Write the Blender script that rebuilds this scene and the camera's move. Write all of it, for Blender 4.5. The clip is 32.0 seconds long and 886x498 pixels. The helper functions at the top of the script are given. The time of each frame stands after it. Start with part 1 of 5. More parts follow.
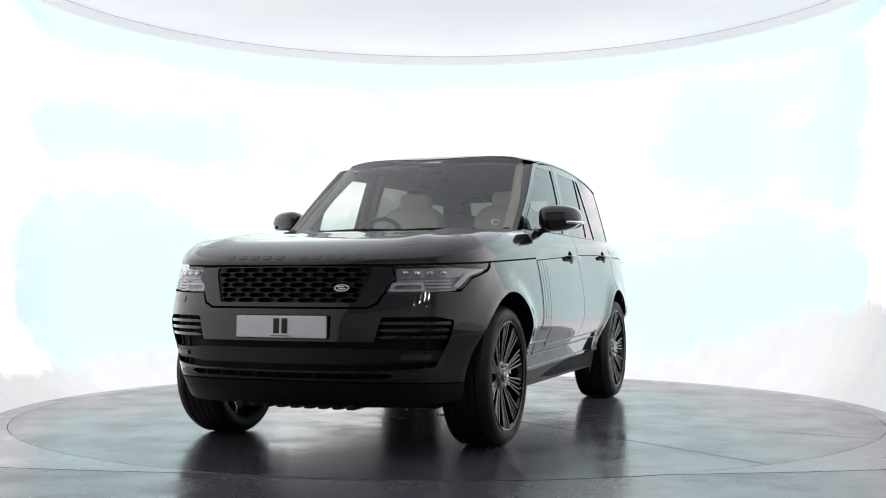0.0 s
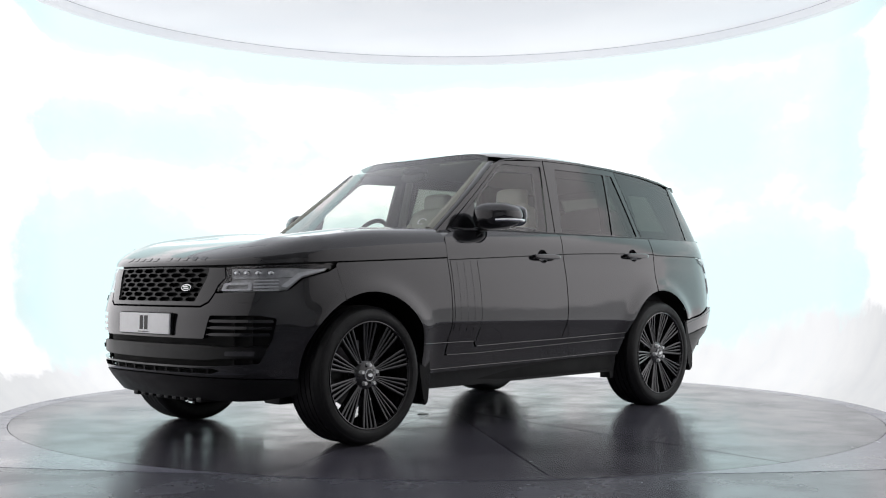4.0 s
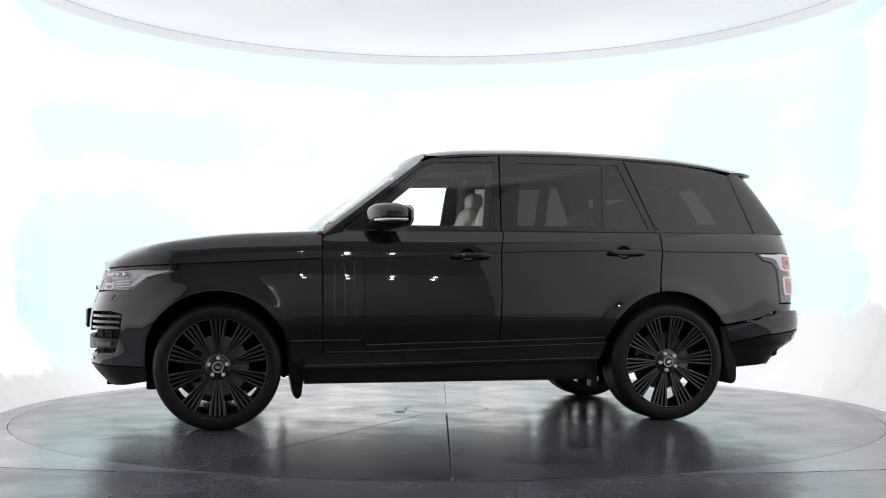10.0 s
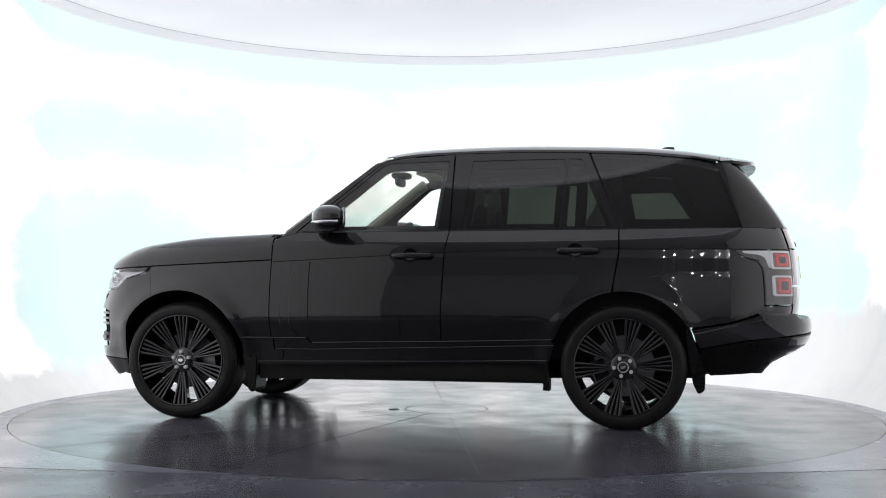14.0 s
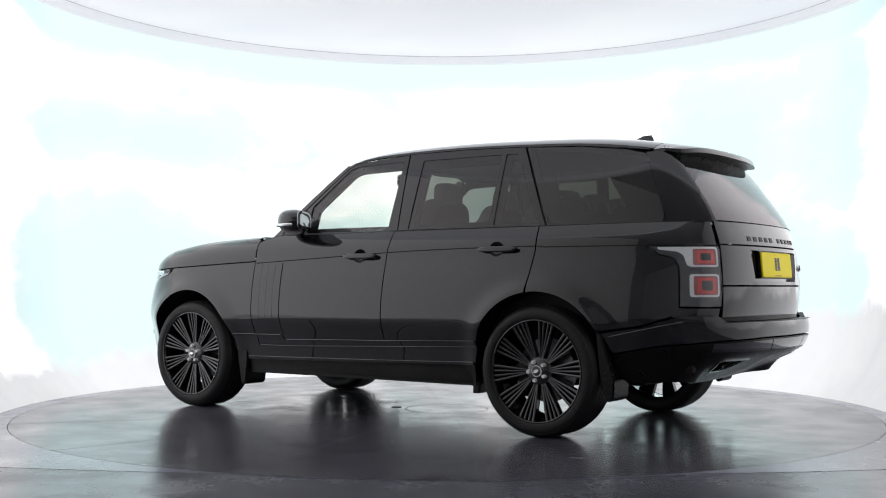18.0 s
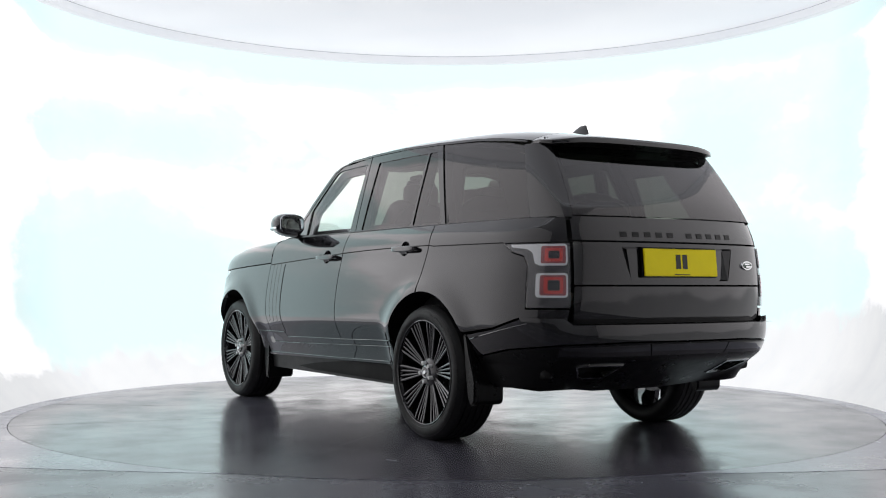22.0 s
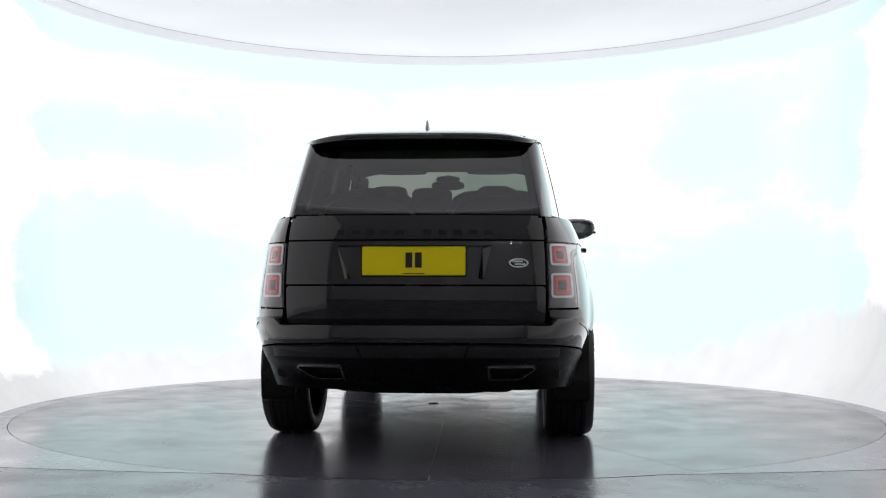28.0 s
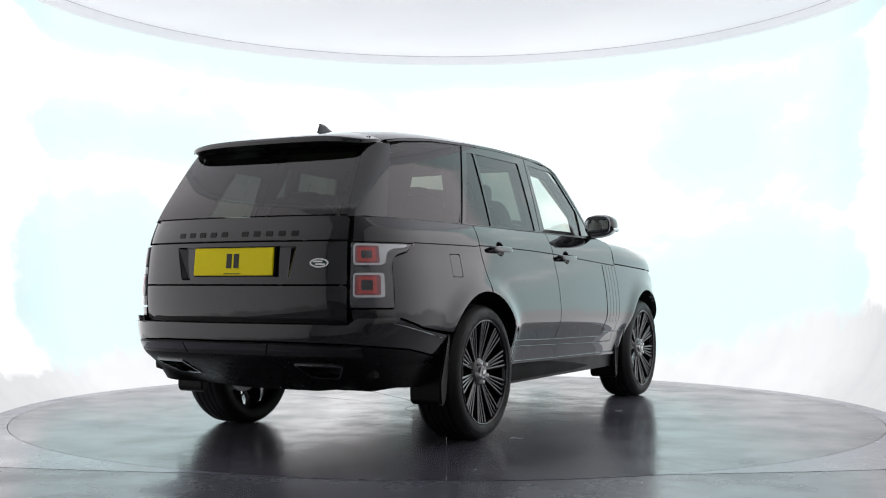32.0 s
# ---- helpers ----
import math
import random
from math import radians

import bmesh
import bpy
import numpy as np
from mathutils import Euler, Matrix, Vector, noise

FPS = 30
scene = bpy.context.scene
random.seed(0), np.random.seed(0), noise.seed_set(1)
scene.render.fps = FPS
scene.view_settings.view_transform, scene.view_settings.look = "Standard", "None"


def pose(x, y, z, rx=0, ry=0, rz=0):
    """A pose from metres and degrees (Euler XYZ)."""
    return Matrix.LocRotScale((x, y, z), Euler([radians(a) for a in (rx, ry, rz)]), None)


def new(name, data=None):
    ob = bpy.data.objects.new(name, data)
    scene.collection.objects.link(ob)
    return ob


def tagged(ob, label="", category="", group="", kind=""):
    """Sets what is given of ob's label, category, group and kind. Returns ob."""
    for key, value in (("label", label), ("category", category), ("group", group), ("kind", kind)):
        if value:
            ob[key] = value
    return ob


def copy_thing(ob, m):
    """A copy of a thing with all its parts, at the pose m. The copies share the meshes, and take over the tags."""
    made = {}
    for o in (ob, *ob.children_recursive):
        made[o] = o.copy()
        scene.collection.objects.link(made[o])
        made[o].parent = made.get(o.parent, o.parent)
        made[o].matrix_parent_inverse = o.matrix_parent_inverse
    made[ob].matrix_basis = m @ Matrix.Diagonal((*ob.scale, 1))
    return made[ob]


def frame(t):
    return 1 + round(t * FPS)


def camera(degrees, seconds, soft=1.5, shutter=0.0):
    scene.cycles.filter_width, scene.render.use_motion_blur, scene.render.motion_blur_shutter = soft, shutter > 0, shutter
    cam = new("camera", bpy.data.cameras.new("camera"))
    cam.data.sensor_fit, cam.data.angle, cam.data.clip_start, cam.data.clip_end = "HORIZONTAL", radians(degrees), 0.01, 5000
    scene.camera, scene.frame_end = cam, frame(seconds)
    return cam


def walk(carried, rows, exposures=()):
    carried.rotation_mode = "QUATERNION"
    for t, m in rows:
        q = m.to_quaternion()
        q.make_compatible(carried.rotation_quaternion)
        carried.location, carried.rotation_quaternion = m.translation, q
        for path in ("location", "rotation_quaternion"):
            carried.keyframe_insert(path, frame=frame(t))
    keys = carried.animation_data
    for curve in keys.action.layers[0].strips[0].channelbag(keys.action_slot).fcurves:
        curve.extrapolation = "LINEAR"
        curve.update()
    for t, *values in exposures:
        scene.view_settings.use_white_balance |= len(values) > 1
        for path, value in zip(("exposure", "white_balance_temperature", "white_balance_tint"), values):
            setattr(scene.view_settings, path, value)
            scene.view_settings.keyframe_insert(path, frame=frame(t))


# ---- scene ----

# ---------------------------------------------------------------- camera
EYE = (0.0, -8.02, 0.8876)
cam = camera(43.66, 32.0, soft=1.1)
CAM_POSE = Matrix.Translation(EYE) @ Euler((radians(90 + 1.902), 0, radians(0.195))).to_matrix().to_4x4() @ pose(0, 0, 0, 0, 0, 0.09)
walk(cam, [(0.0, CAM_POSE), (32.0, CAM_POSE)], exposures=((0.0, 0.0), (32.0, 0.0)))


def yaw(t):
    """The turntable's heading of the car's nose, in degrees."""
    s = (t - 16) / 16
    return 249.444 - 5.851 * t + 0.869 * (1 - s * s) + 0.975 * (s - s ** 3)


# ---------------------------------------------------------------- light
world = bpy.data.worlds.new("studio_dark")
scene.world = world
world.use_nodes = True
world.node_tree.nodes["Background"].inputs[0].default_value = (0.6, 0.65, 0.7, 1)
world.node_tree.nodes["Background"].inputs[1].default_value = 0.02


# ---------------------------------------------------------------- materials
def nodes_of(name):
    m = bpy.data.materials.new(name)
    m.use_nodes = True
    nt = m.node_tree
    b = nt.nodes["Principled BSDF"]
    return m, nt, b


def set_in(node, **kw):
    for k, v in kw.items():
        node.inputs[k.replace("_", " ")].default_value = v


def noise_node(nt, scale, detail=4, rough=0.55, stretch=None):
    tc = nt.nodes.new("ShaderNodeTexCoord")
    src = tc.outputs["Object"]
    if stretch:
        mp = nt.nodes.new("ShaderNodeMapping")
        mp.inputs["Scale"].default_value = stretch
        nt.links.new(src, mp.inputs["Vector"])
        src = mp.outputs["Vector"]
    n = nt.nodes.new("ShaderNodeTexNoise")
    n.inputs["Scale"].default_value = scale
    n.inputs["Detail"].default_value = detail
    n.inputs["Roughness"].default_value = rough
    nt.links.new(src, n.inputs["Vector"])
    return n.outputs["Fac"]


def ramp(nt, fac, stops):
    r = nt.nodes.new("ShaderNodeValToRGB")
    el = r.color_ramp.elements
    while len(el) < len(stops):
        el.new(0.5)
    for e, (p, c) in zip(el, stops):
        e.position = p
        e.color = (*c, 1) if len(c) == 3 else c
    nt.links.new(fac, r.inputs["Fac"])
    return r.outputs["Color"]


def bump(nt, bsdf, height, strength, distance):
    b = nt.nodes.new("ShaderNodeBump")
    b.inputs["Strength"].default_value = strength
    b.inputs["Distance"].default_value = distance
    nt.links.new(height, b.inputs["Height"])
    nt.links.new(b.outputs["Normal"], bsdf.inputs["Normal"])


def mat(name, col, rough=0.5, metal=0.0, coat=0.0, var=0.0, scale=20.0, bumpy=0.0, ior=1.5, coat_rough=0.02):
    m, nt, b = nodes_of(name)
    set_in(b, Base_Color=(*col, 1), Roughness=rough, Metallic=metal, IOR=ior)
    b.inputs["Coat Weight"].default_value = coat
    b.inputs["Coat Roughness"].default_value = coat_rough
    if var or bumpy:
        f = noise_node(nt, scale)
        if var:
            lo = tuple(c * (1 - var) for c in col)
            hi = tuple(min(1, c * (1 + var)) for c in col)
            nt.links.new(ramp(nt, f, [(0.3, lo), (0.7, hi)]), b.inputs["Base Color"])
            rr = ramp(nt, noise_node(nt, scale * 0.23, 3), [(0.3, (max(0, rough - 0.06),) * 3), (0.7, (min(1, rough + 0.06),) * 3)])
            nt.links.new(rr, b.inputs["Roughness"])
        if bumpy:
            bump(nt, b, f, bumpy, 0.002)
    return m


def concrete(name, lo, hi, rough_lo, rough_hi, stretch=None):
    m, nt, b = nodes_of(name)
    b.inputs["IOR"].default_value = 1.62  # a clear sealing coat
    b.inputs["Specular Tint"].default_value = (0.985, 0.945, 1.0, 1)
    big = noise_node(nt, 0.9, 6, 0.62, stretch)
    fine = noise_node(nt, 26, 6, 0.65, stretch)
    mx = nt.nodes.new("ShaderNodeMix")
    mx.data_type = "RGBA"
    mx.inputs["Factor"].default_value = 0.55
    nt.links.new(ramp(nt, big, [(0.36, lo), (0.64, hi)]), mx.inputs["A"])
    nt.links.new(ramp(nt, fine, [(0.3, lo), (0.72, hi)]), mx.inputs["B"])
    spots = ramp(nt, noise_node(nt, 31, 2, 0.5), [(0.0, (1, 1, 1)), (0.73, (1, 1, 1)), (0.78, (0.78, 0.78, 0.77))])
    ml = nt.nodes.new("ShaderNodeMix")
    ml.data_type, ml.blend_type = "RGBA", "MULTIPLY"
    ml.inputs["Factor"].default_value = 1.0
    nt.links.new(mx.outputs["Result"], ml.inputs["A"])
    nt.links.new(spots, ml.inputs["B"])
    # each panel a touch lighter or darker
    oi = nt.nodes.new("ShaderNodeObjectInfo")
    tone = ramp(nt, oi.outputs["Random"], [(0.0, (0.78, 0.78, 0.78)), (1.0, (1.15, 1.15, 1.15))])
    m2 = nt.nodes.new("ShaderNodeMix")
    m2.data_type, m2.blend_type = "RGBA", "MULTIPLY"
    m2.inputs["Factor"].default_value = 1.0
    nt.links.new(ml.outputs["Result"], m2.inputs["A"])
    nt.links.new(tone, m2.inputs["B"])
    nt.links.new(m2.outputs["Result"], b.inputs["Base Color"])
    nt.links.new(ramp(nt, noise_node(nt, 2.3, 5, 0.6, stretch), [(0.3, (rough_lo,) * 3), (0.7, (rough_hi,) * 3)]), b.inputs["Roughness"])
    bump(nt, b, fine, 0.004, 0.002)
    return m


M_TABLE = concrete("sealed_concrete", (0.058, 0.0555, 0.068), (0.13, 0.126, 0.154), 0.12, 0.28)
M_APRON = concrete("floor_concrete", (0.163, 0.164, 0.202), (0.257, 0.258, 0.315), 0.12, 0.28)
M_DARKWALL = mat("white_wall_paint", (0.8, 0.8, 0.81), 0.7, var=0.05, scale=3)


def glow(name, lo, hi, strength, scale, stretch=None):
    """A pale surface that gives off light evenly, with faint drifts of tint."""
    m, nt, b = nodes_of(name)
    set_in(b, Base_Color=(0.5, 0.5, 0.52, 1), Roughness=0.9)
    c = ramp(nt, noise_node(nt, scale, 5, 0.6, stretch), [(0.44, lo), (0.56, hi)])
    nt.links.new(c, b.inputs["Emission Color"])
    b.inputs["Emission Strength"].default_value = strength
    return m


def glow_wall():
    """Wall with its light put into emission: white pools, cyan patches, a greyer foot."""
    m, nt, b = nodes_of("glowing_wall")
    set_in(b, Base_Color=(0.1, 0.1, 0.1, 1), Roughness=0.9)
    tc = nt.nodes.new("ShaderNodeTexCoord")
    sep = nt.nodes.new("ShaderNodeSeparateXYZ")
    nt.links.new(tc.outputs["Object"], sep.inputs[0])

    def calc(op, p, q):
        n = nt.nodes.new("ShaderNodeMath")
        n.operation = op
        for k, w in enumerate((p, q)):
            if isinstance(w, (int, float)):
                n.inputs[k].default_value = w
            else:
                nt.links.new(w, n.inputs[k])
        return n.outputs[0]
    x, y, z = sep.outputs["X"], sep.outputs["Y"], sep.outputs["Z"]
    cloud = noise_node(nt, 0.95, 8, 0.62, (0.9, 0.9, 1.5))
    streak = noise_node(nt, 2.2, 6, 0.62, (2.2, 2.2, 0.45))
    # cyan top band and patches between the white pools, painted into the glow
    cyan_mask = calc("MULTIPLY", calc("MAXIMUM", calc("SUBTRACT", z, 2.88), 0), 4.2)
    for cx, cz, rx, rz, k in CYAN_SPOTS:
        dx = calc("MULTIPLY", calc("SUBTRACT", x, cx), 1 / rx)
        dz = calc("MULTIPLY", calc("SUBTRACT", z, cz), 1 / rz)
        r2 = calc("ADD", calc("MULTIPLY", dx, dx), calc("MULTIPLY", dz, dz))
        cyan_mask = calc("MAXIMUM", cyan_mask, calc("MULTIPLY", calc("POWER", 2.718, calc("MULTIPLY", r2, -1)), k))
    fac = calc("SUBTRACT", calc("ADD", calc("MULTIPLY", cloud, 0.9), 0.22), calc("MULTIPLY", cyan_mask, 0.5))
    # towards the flanks the cyan is faded out, for neutral reflections in the car
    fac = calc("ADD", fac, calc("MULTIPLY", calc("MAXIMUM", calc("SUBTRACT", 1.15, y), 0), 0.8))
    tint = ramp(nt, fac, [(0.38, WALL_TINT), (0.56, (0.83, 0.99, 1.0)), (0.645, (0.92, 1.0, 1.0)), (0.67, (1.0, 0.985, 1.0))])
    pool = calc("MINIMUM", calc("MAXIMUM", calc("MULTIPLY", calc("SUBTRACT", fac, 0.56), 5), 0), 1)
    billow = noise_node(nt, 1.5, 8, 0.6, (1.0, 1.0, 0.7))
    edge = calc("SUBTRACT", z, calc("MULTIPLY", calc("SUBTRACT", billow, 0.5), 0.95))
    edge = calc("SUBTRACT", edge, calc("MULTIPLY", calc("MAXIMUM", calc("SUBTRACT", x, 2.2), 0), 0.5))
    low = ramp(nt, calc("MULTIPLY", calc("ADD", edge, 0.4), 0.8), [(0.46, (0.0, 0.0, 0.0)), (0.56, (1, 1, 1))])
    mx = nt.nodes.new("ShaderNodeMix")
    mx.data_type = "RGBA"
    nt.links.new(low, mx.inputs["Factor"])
    # streaky grey: the shade at the wall's foot, put into the emission colour
    foot_grey = ramp(nt, streak, [(0.3, (0.81, 0.82, 0.845)), (0.68, (0.88, 0.885, 0.895))])
    nt.links.new(foot_grey, mx.inputs["A"])
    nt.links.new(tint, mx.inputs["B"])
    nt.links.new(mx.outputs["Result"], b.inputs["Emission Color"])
    # emission painted strongest at the back, fading along the flanks to the opening
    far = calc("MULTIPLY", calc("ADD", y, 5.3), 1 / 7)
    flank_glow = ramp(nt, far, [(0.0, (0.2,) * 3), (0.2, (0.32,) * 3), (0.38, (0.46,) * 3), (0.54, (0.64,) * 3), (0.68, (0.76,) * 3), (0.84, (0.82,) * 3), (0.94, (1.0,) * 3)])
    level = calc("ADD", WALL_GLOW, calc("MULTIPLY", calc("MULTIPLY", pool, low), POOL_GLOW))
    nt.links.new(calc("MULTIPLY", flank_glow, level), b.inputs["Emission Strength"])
    return m


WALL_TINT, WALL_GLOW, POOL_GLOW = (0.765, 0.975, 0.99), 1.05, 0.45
# x, z, radii and strength of the cyan patches painted into the glow
CYAN_SPOTS = ((-2.9, 2.26, 0.7, 0.25, 0.8), (-3.0, 0.85, 1.0, 0.7, 1.0), (2.45, 2.3, 0.45, 0.5, 0.85), (2.65, 0.75, 1.0, 0.6, 1.05), (-0.9, 1.2, 0.7, 0.3, 0.55), (3.4, 2.3, 0.3, 0.8, 0.7))
M_WALL = glow_wall()
M_CEIL = glow("ceiling_diffuser", (0.8, 0.815, 0.87), (0.89, 0.9, 0.94), 0.58, 0.5)


# ---------------------------------------------------------------- mesh helpers
def mesh_object(name, verts, faces, material, smooth=True):
    me = bpy.data.meshes.new(name)
    me.from_pydata(verts, [], faces)
    me.materials.append(material)
    if smooth:
        me.polygons.foreach_set("use_smooth", [True] * len(me.polygons))
    me.update()
    return new(name, me)


def from_bm(name, bm, material, smooth=True):
    me = bpy.data.meshes.new(name)
    bm.to_mesh(me)
    bm.free()
    me.materials.append(material)
    if smooth:
        me.polygons.foreach_set("use_smooth", [True] * len(me.polygons))
        me.set_sharp_from_angle(angle=radians(35))
    return new(name, me)


def part(name, bm, material, parent, label="", smooth=True):
    ob = from_bm(name, bm, material, smooth)
    ob.parent = parent
    return tagged(ob, label)


def revolve(profile, a0, a1, n, closed_profile=True):
    """Sweep a profile of (radius, height) round the z axis, from a0 to a1 degrees."""
    bm = bmesh.new()
    full = abs(a1 - a0) >= 359.9
    rings = []
    for i in range(n if full else n + 1):
        a = radians(a0 + (a1 - a0) * i / n)
        rings.append([bm.verts.new((r * math.cos(a), r * math.sin(a), z)) for r, z in profile])
    m = len(profile)
    for i in range(len(rings) if full else len(rings) - 1):
        p, q = rings[i], rings[(i + 1) % len(rings)]
        for j in range(m if closed_profile else m - 1):
            k = (j + 1) % m
            bm.faces.new((p[j], q[j], q[k], p[k]))
    if not full and closed_profile:
        bm.faces.new(list(reversed(rings[0])))
        bm.faces.new(rings[-1])
    bmesh.ops.recalc_face_normals(bm, faces=bm.faces)
    return bm


def box(bm, x0, x1, y0, y1, z0, z1, bev=0.0):
    made = bmesh.ops.create_cube(bm, size=1, matrix=Matrix.Translation(((x0 + x1) / 2, (y0 + y1) / 2, (z0 + z1) / 2)) @ Matrix.Diagonal((abs(x1 - x0), abs(y1 - y0), abs(z1 - z0), 1)))
    if bev:
        vs = set(made["verts"])
        es = [e for e in bm.edges if e.verts[0] in vs and e.verts[1] in vs]
        bmesh.ops.bevel(bm, geom=es, offset=bev, segments=2, affect="EDGES", profile=0.6)
    return bm


# ---------------------------------------------------------------- the studio
TABLE_R = 2.95
ROOM_R = 3.5
OPEN_X, OPEN_Y = 2.5, -5.3  # where the flanks of the wall end



def wall_line(n=200):
    """The wall seen from above: a round back, then straight flanks that close in to the opening before the lens."""
    out = []
    for i in range(n + 1):
        turn = -105 + 210 * i / n
        a = radians(90 + turn)
        q = min(1, max(0, (104 - abs(turn)) / 6))
        out.append((ROOM_R * math.cos(a), ROOM_R * math.sin(a), -math.cos(a), -math.sin(a), q * q * (3 - 2 * q)))
    x, y = out[-1][:2]
    legs = []
    for k in range(1, 13):
        t = k / 12
        legs.append((x + (-OPEN_X - x) * t, y + (OPEN_Y - y) * t, 0.98, 0.2, 0.0))
    return [(-x, y, -nx, ny, q) for x, y, nx, ny, q in reversed(legs)] + out + legs


def round_wall():
    """The wall rises out of a cove at the back; along the flanks it stands straight."""
    bm = bmesh.new()
    prof = [(0.39, 0.0), (0.37, 0.03), (0.3, 0.1), (0.18, 0.25), (0.08, 0.5), (0.02, 0.9), (0, 1.4), (0, 2.4), (0, 4.2)]
    rows = []
    for x, y, nx, ny, q in wall_line():
        ring = [(d * q, z) for d, z in prof] + [(-0.1, 4.2), (-0.1, 0.0)]
        rows.append([bm.verts.new((x + nx * d, y + ny * d, z)) for d, z in ring])
    m = len(rows[0])
    for p, w in zip(rows[:-1], rows[1:]):
        for j in range(m):
            k = (j + 1) % m
            bm.faces.new((p[j], w[j], w[k], p[k]))
    bm.faces.new(rows[0])
    bm.faces.new(rows[-1][::-1])
    bmesh.ops.recalc_face_normals(bm, faces=bm.faces)
    return bm


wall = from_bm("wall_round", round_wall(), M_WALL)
tagged(wall, "curved white studio wall with its light painted as glow", "wall", kind="structure")

ceiling = from_bm("ceiling", revolve([(0.001, 3.26), (3.38, 3.26), (3.38, 3.34), (0.001, 3.34)], 0, 360, 120), M_CEIL)
tagged(ceiling, "round white glowing ceiling diffuser over the turntable", "ceiling", kind="structure")
# the lip is no lamp; its brightness is put into a glow
M_RING = glow("ring_glow", (0.8, 0.835, 0.88), (0.86, 0.885, 0.92), 0.53, 0.7)
ring = from_bm("ceiling_ring", revolve([(3.355, 3.178), (3.395, 3.172), (3.41, 3.185), (3.41, 3.36), (3.385, 3.36), (3.35, 3.26), (3.345, 3.188)], 0, 360, 160), M_RING)
tagged(ring, "pale grey lip round the ceiling light, brightened by a glow", "ceiling ring", kind="structure")
seam = from_bm("ceiling_seam", revolve([(3.341, 3.252), (3.3438, 3.252), (3.3438, 3.256), (3.341, 3.256)], 0, 360, 160), mat("grey_seam", (0.62, 0.63, 0.65), 0.8, var=0.1))
seam.parent = ring


def disc(radius, z0, z1, n=160):
    return revolve([(0.001, z0), (radius, z0), (radius, z1), (0.001, z1)], 0, 360, n)


def front_edge_y(x):
    """The step in front of the stage, a faint arc."""
    return -2.815 + x * x * 0.045


def lower_floor():
    """The floor before the stage, a hair lower than it."""
    bm = bmesh.new()
    xs = [-4.6 + 9.2 * i / 60 for i in range(61)]
    z = -0.0012
    for x0, x1 in zip(xs[:-1], xs[1:]):
        bm.faces.new([bm.verts.new(q) for q in ((x0, -9.0, z), (x1, -9.0, z), (x1, front_edge_y(x1), z), (x0, front_edge_y(x0), z))])
    bmesh.ops.remove_doubles(bm, verts=bm.verts, dist=1e-4)
    return bm


M_FRONT = concrete("front_floor_concrete", (0.094, 0.096, 0.117), (0.172, 0.174, 0.21), 0.16, 0.34)


def cut_stage():
    """Stage floor with the round pit of the turntable left open."""
    bm = bmesh.new()
    n = 240
    rim = TABLE_R + 0.004
    inner = [(rim * math.cos(2 * math.pi * i / n), rim * math.sin(2 * math.pi * i / n)) for i in range(n)]
    outer = []
    for x, y in inner:
        k = min(4.6 / max(abs(x), 1e-6), 9.0 / max(abs(y), 1e-6))
        ox, oy = x * k, y * k
        if y < 0:
            lo, hi = 1.0, 9.0 / rim
            for _ in range(40):
                m = (lo + hi) / 2
                if y * m < front_edge_y(x * m):
                    hi = m
                else:
                    lo = m
            if lo < k:
                ox, oy = x * lo, y * lo
        outer.append((ox, oy))
    a = [bm.verts.new((x, y, 0)) for x, y in inner]
    b = [bm.verts.new((x, y, 0)) for x, y in outer]
    c = [bm.verts.new((x, y, -0.06)) for x, y in inner]
    d = [bm.verts.new((x, y, -0.03)) for x, y in outer]
    for i in range(n):
        j = (i + 1) % n
        bm.faces.new((a[i], b[i], b[j], a[j]))
        bm.faces.new((c[i], a[i], a[j], c[j]))
        bm.faces.new((b[i], d[i], d[j], b[j]))
    bmesh.ops.recalc_face_normals(bm, faces=bm.faces)
    return bm


apron = from_bm("floor", cut_stage(), M_APRON)
tagged(apron, "grey concrete studio floor round the turntable", "floor", kind="structure")
front = from_bm("floor_front", lower_floor(), M_FRONT)
tagged(front, "darker grey concrete floor before the stage", "floor", kind="structure")
under = from_bm("floor_pit", disc(3.2, -0.1, -0.07), M_DARKWALL)
tagged(under, "shallow pit floor below the turntable", "floor", kind="structure")

# outer room out of view, kept white and narrow to bounce fill light
bm = bmesh.new()
for x0, x1, y0, y1 in ((-4.7, -4.6, -9.1, 9.1), (4.6, 4.7, -9.1, 9.1), (-4.6, 4.6, -9.1, -9.0), (-4.6, 4.6, 9.0, 9.1)):
    box(bm, x0, x1, y0, y1, -0.06, 4.3)
room = from_bm("wall_dark_room", bm, M_DARKWALL)
tagged(room, "outer room wall, unseen, white to bounce fill light", "wall", kind="structure")
bm = bmesh.new()
box(bm, -4.7, 4.7, -9.1, 9.1, 4.3, 4.4)
roof = from_bm("ceiling_dark_room", bm, M_DARKWALL)
tagged(roof, "outer room ceiling, unseen, white to bounce fill light", "ceiling", kind="structure")

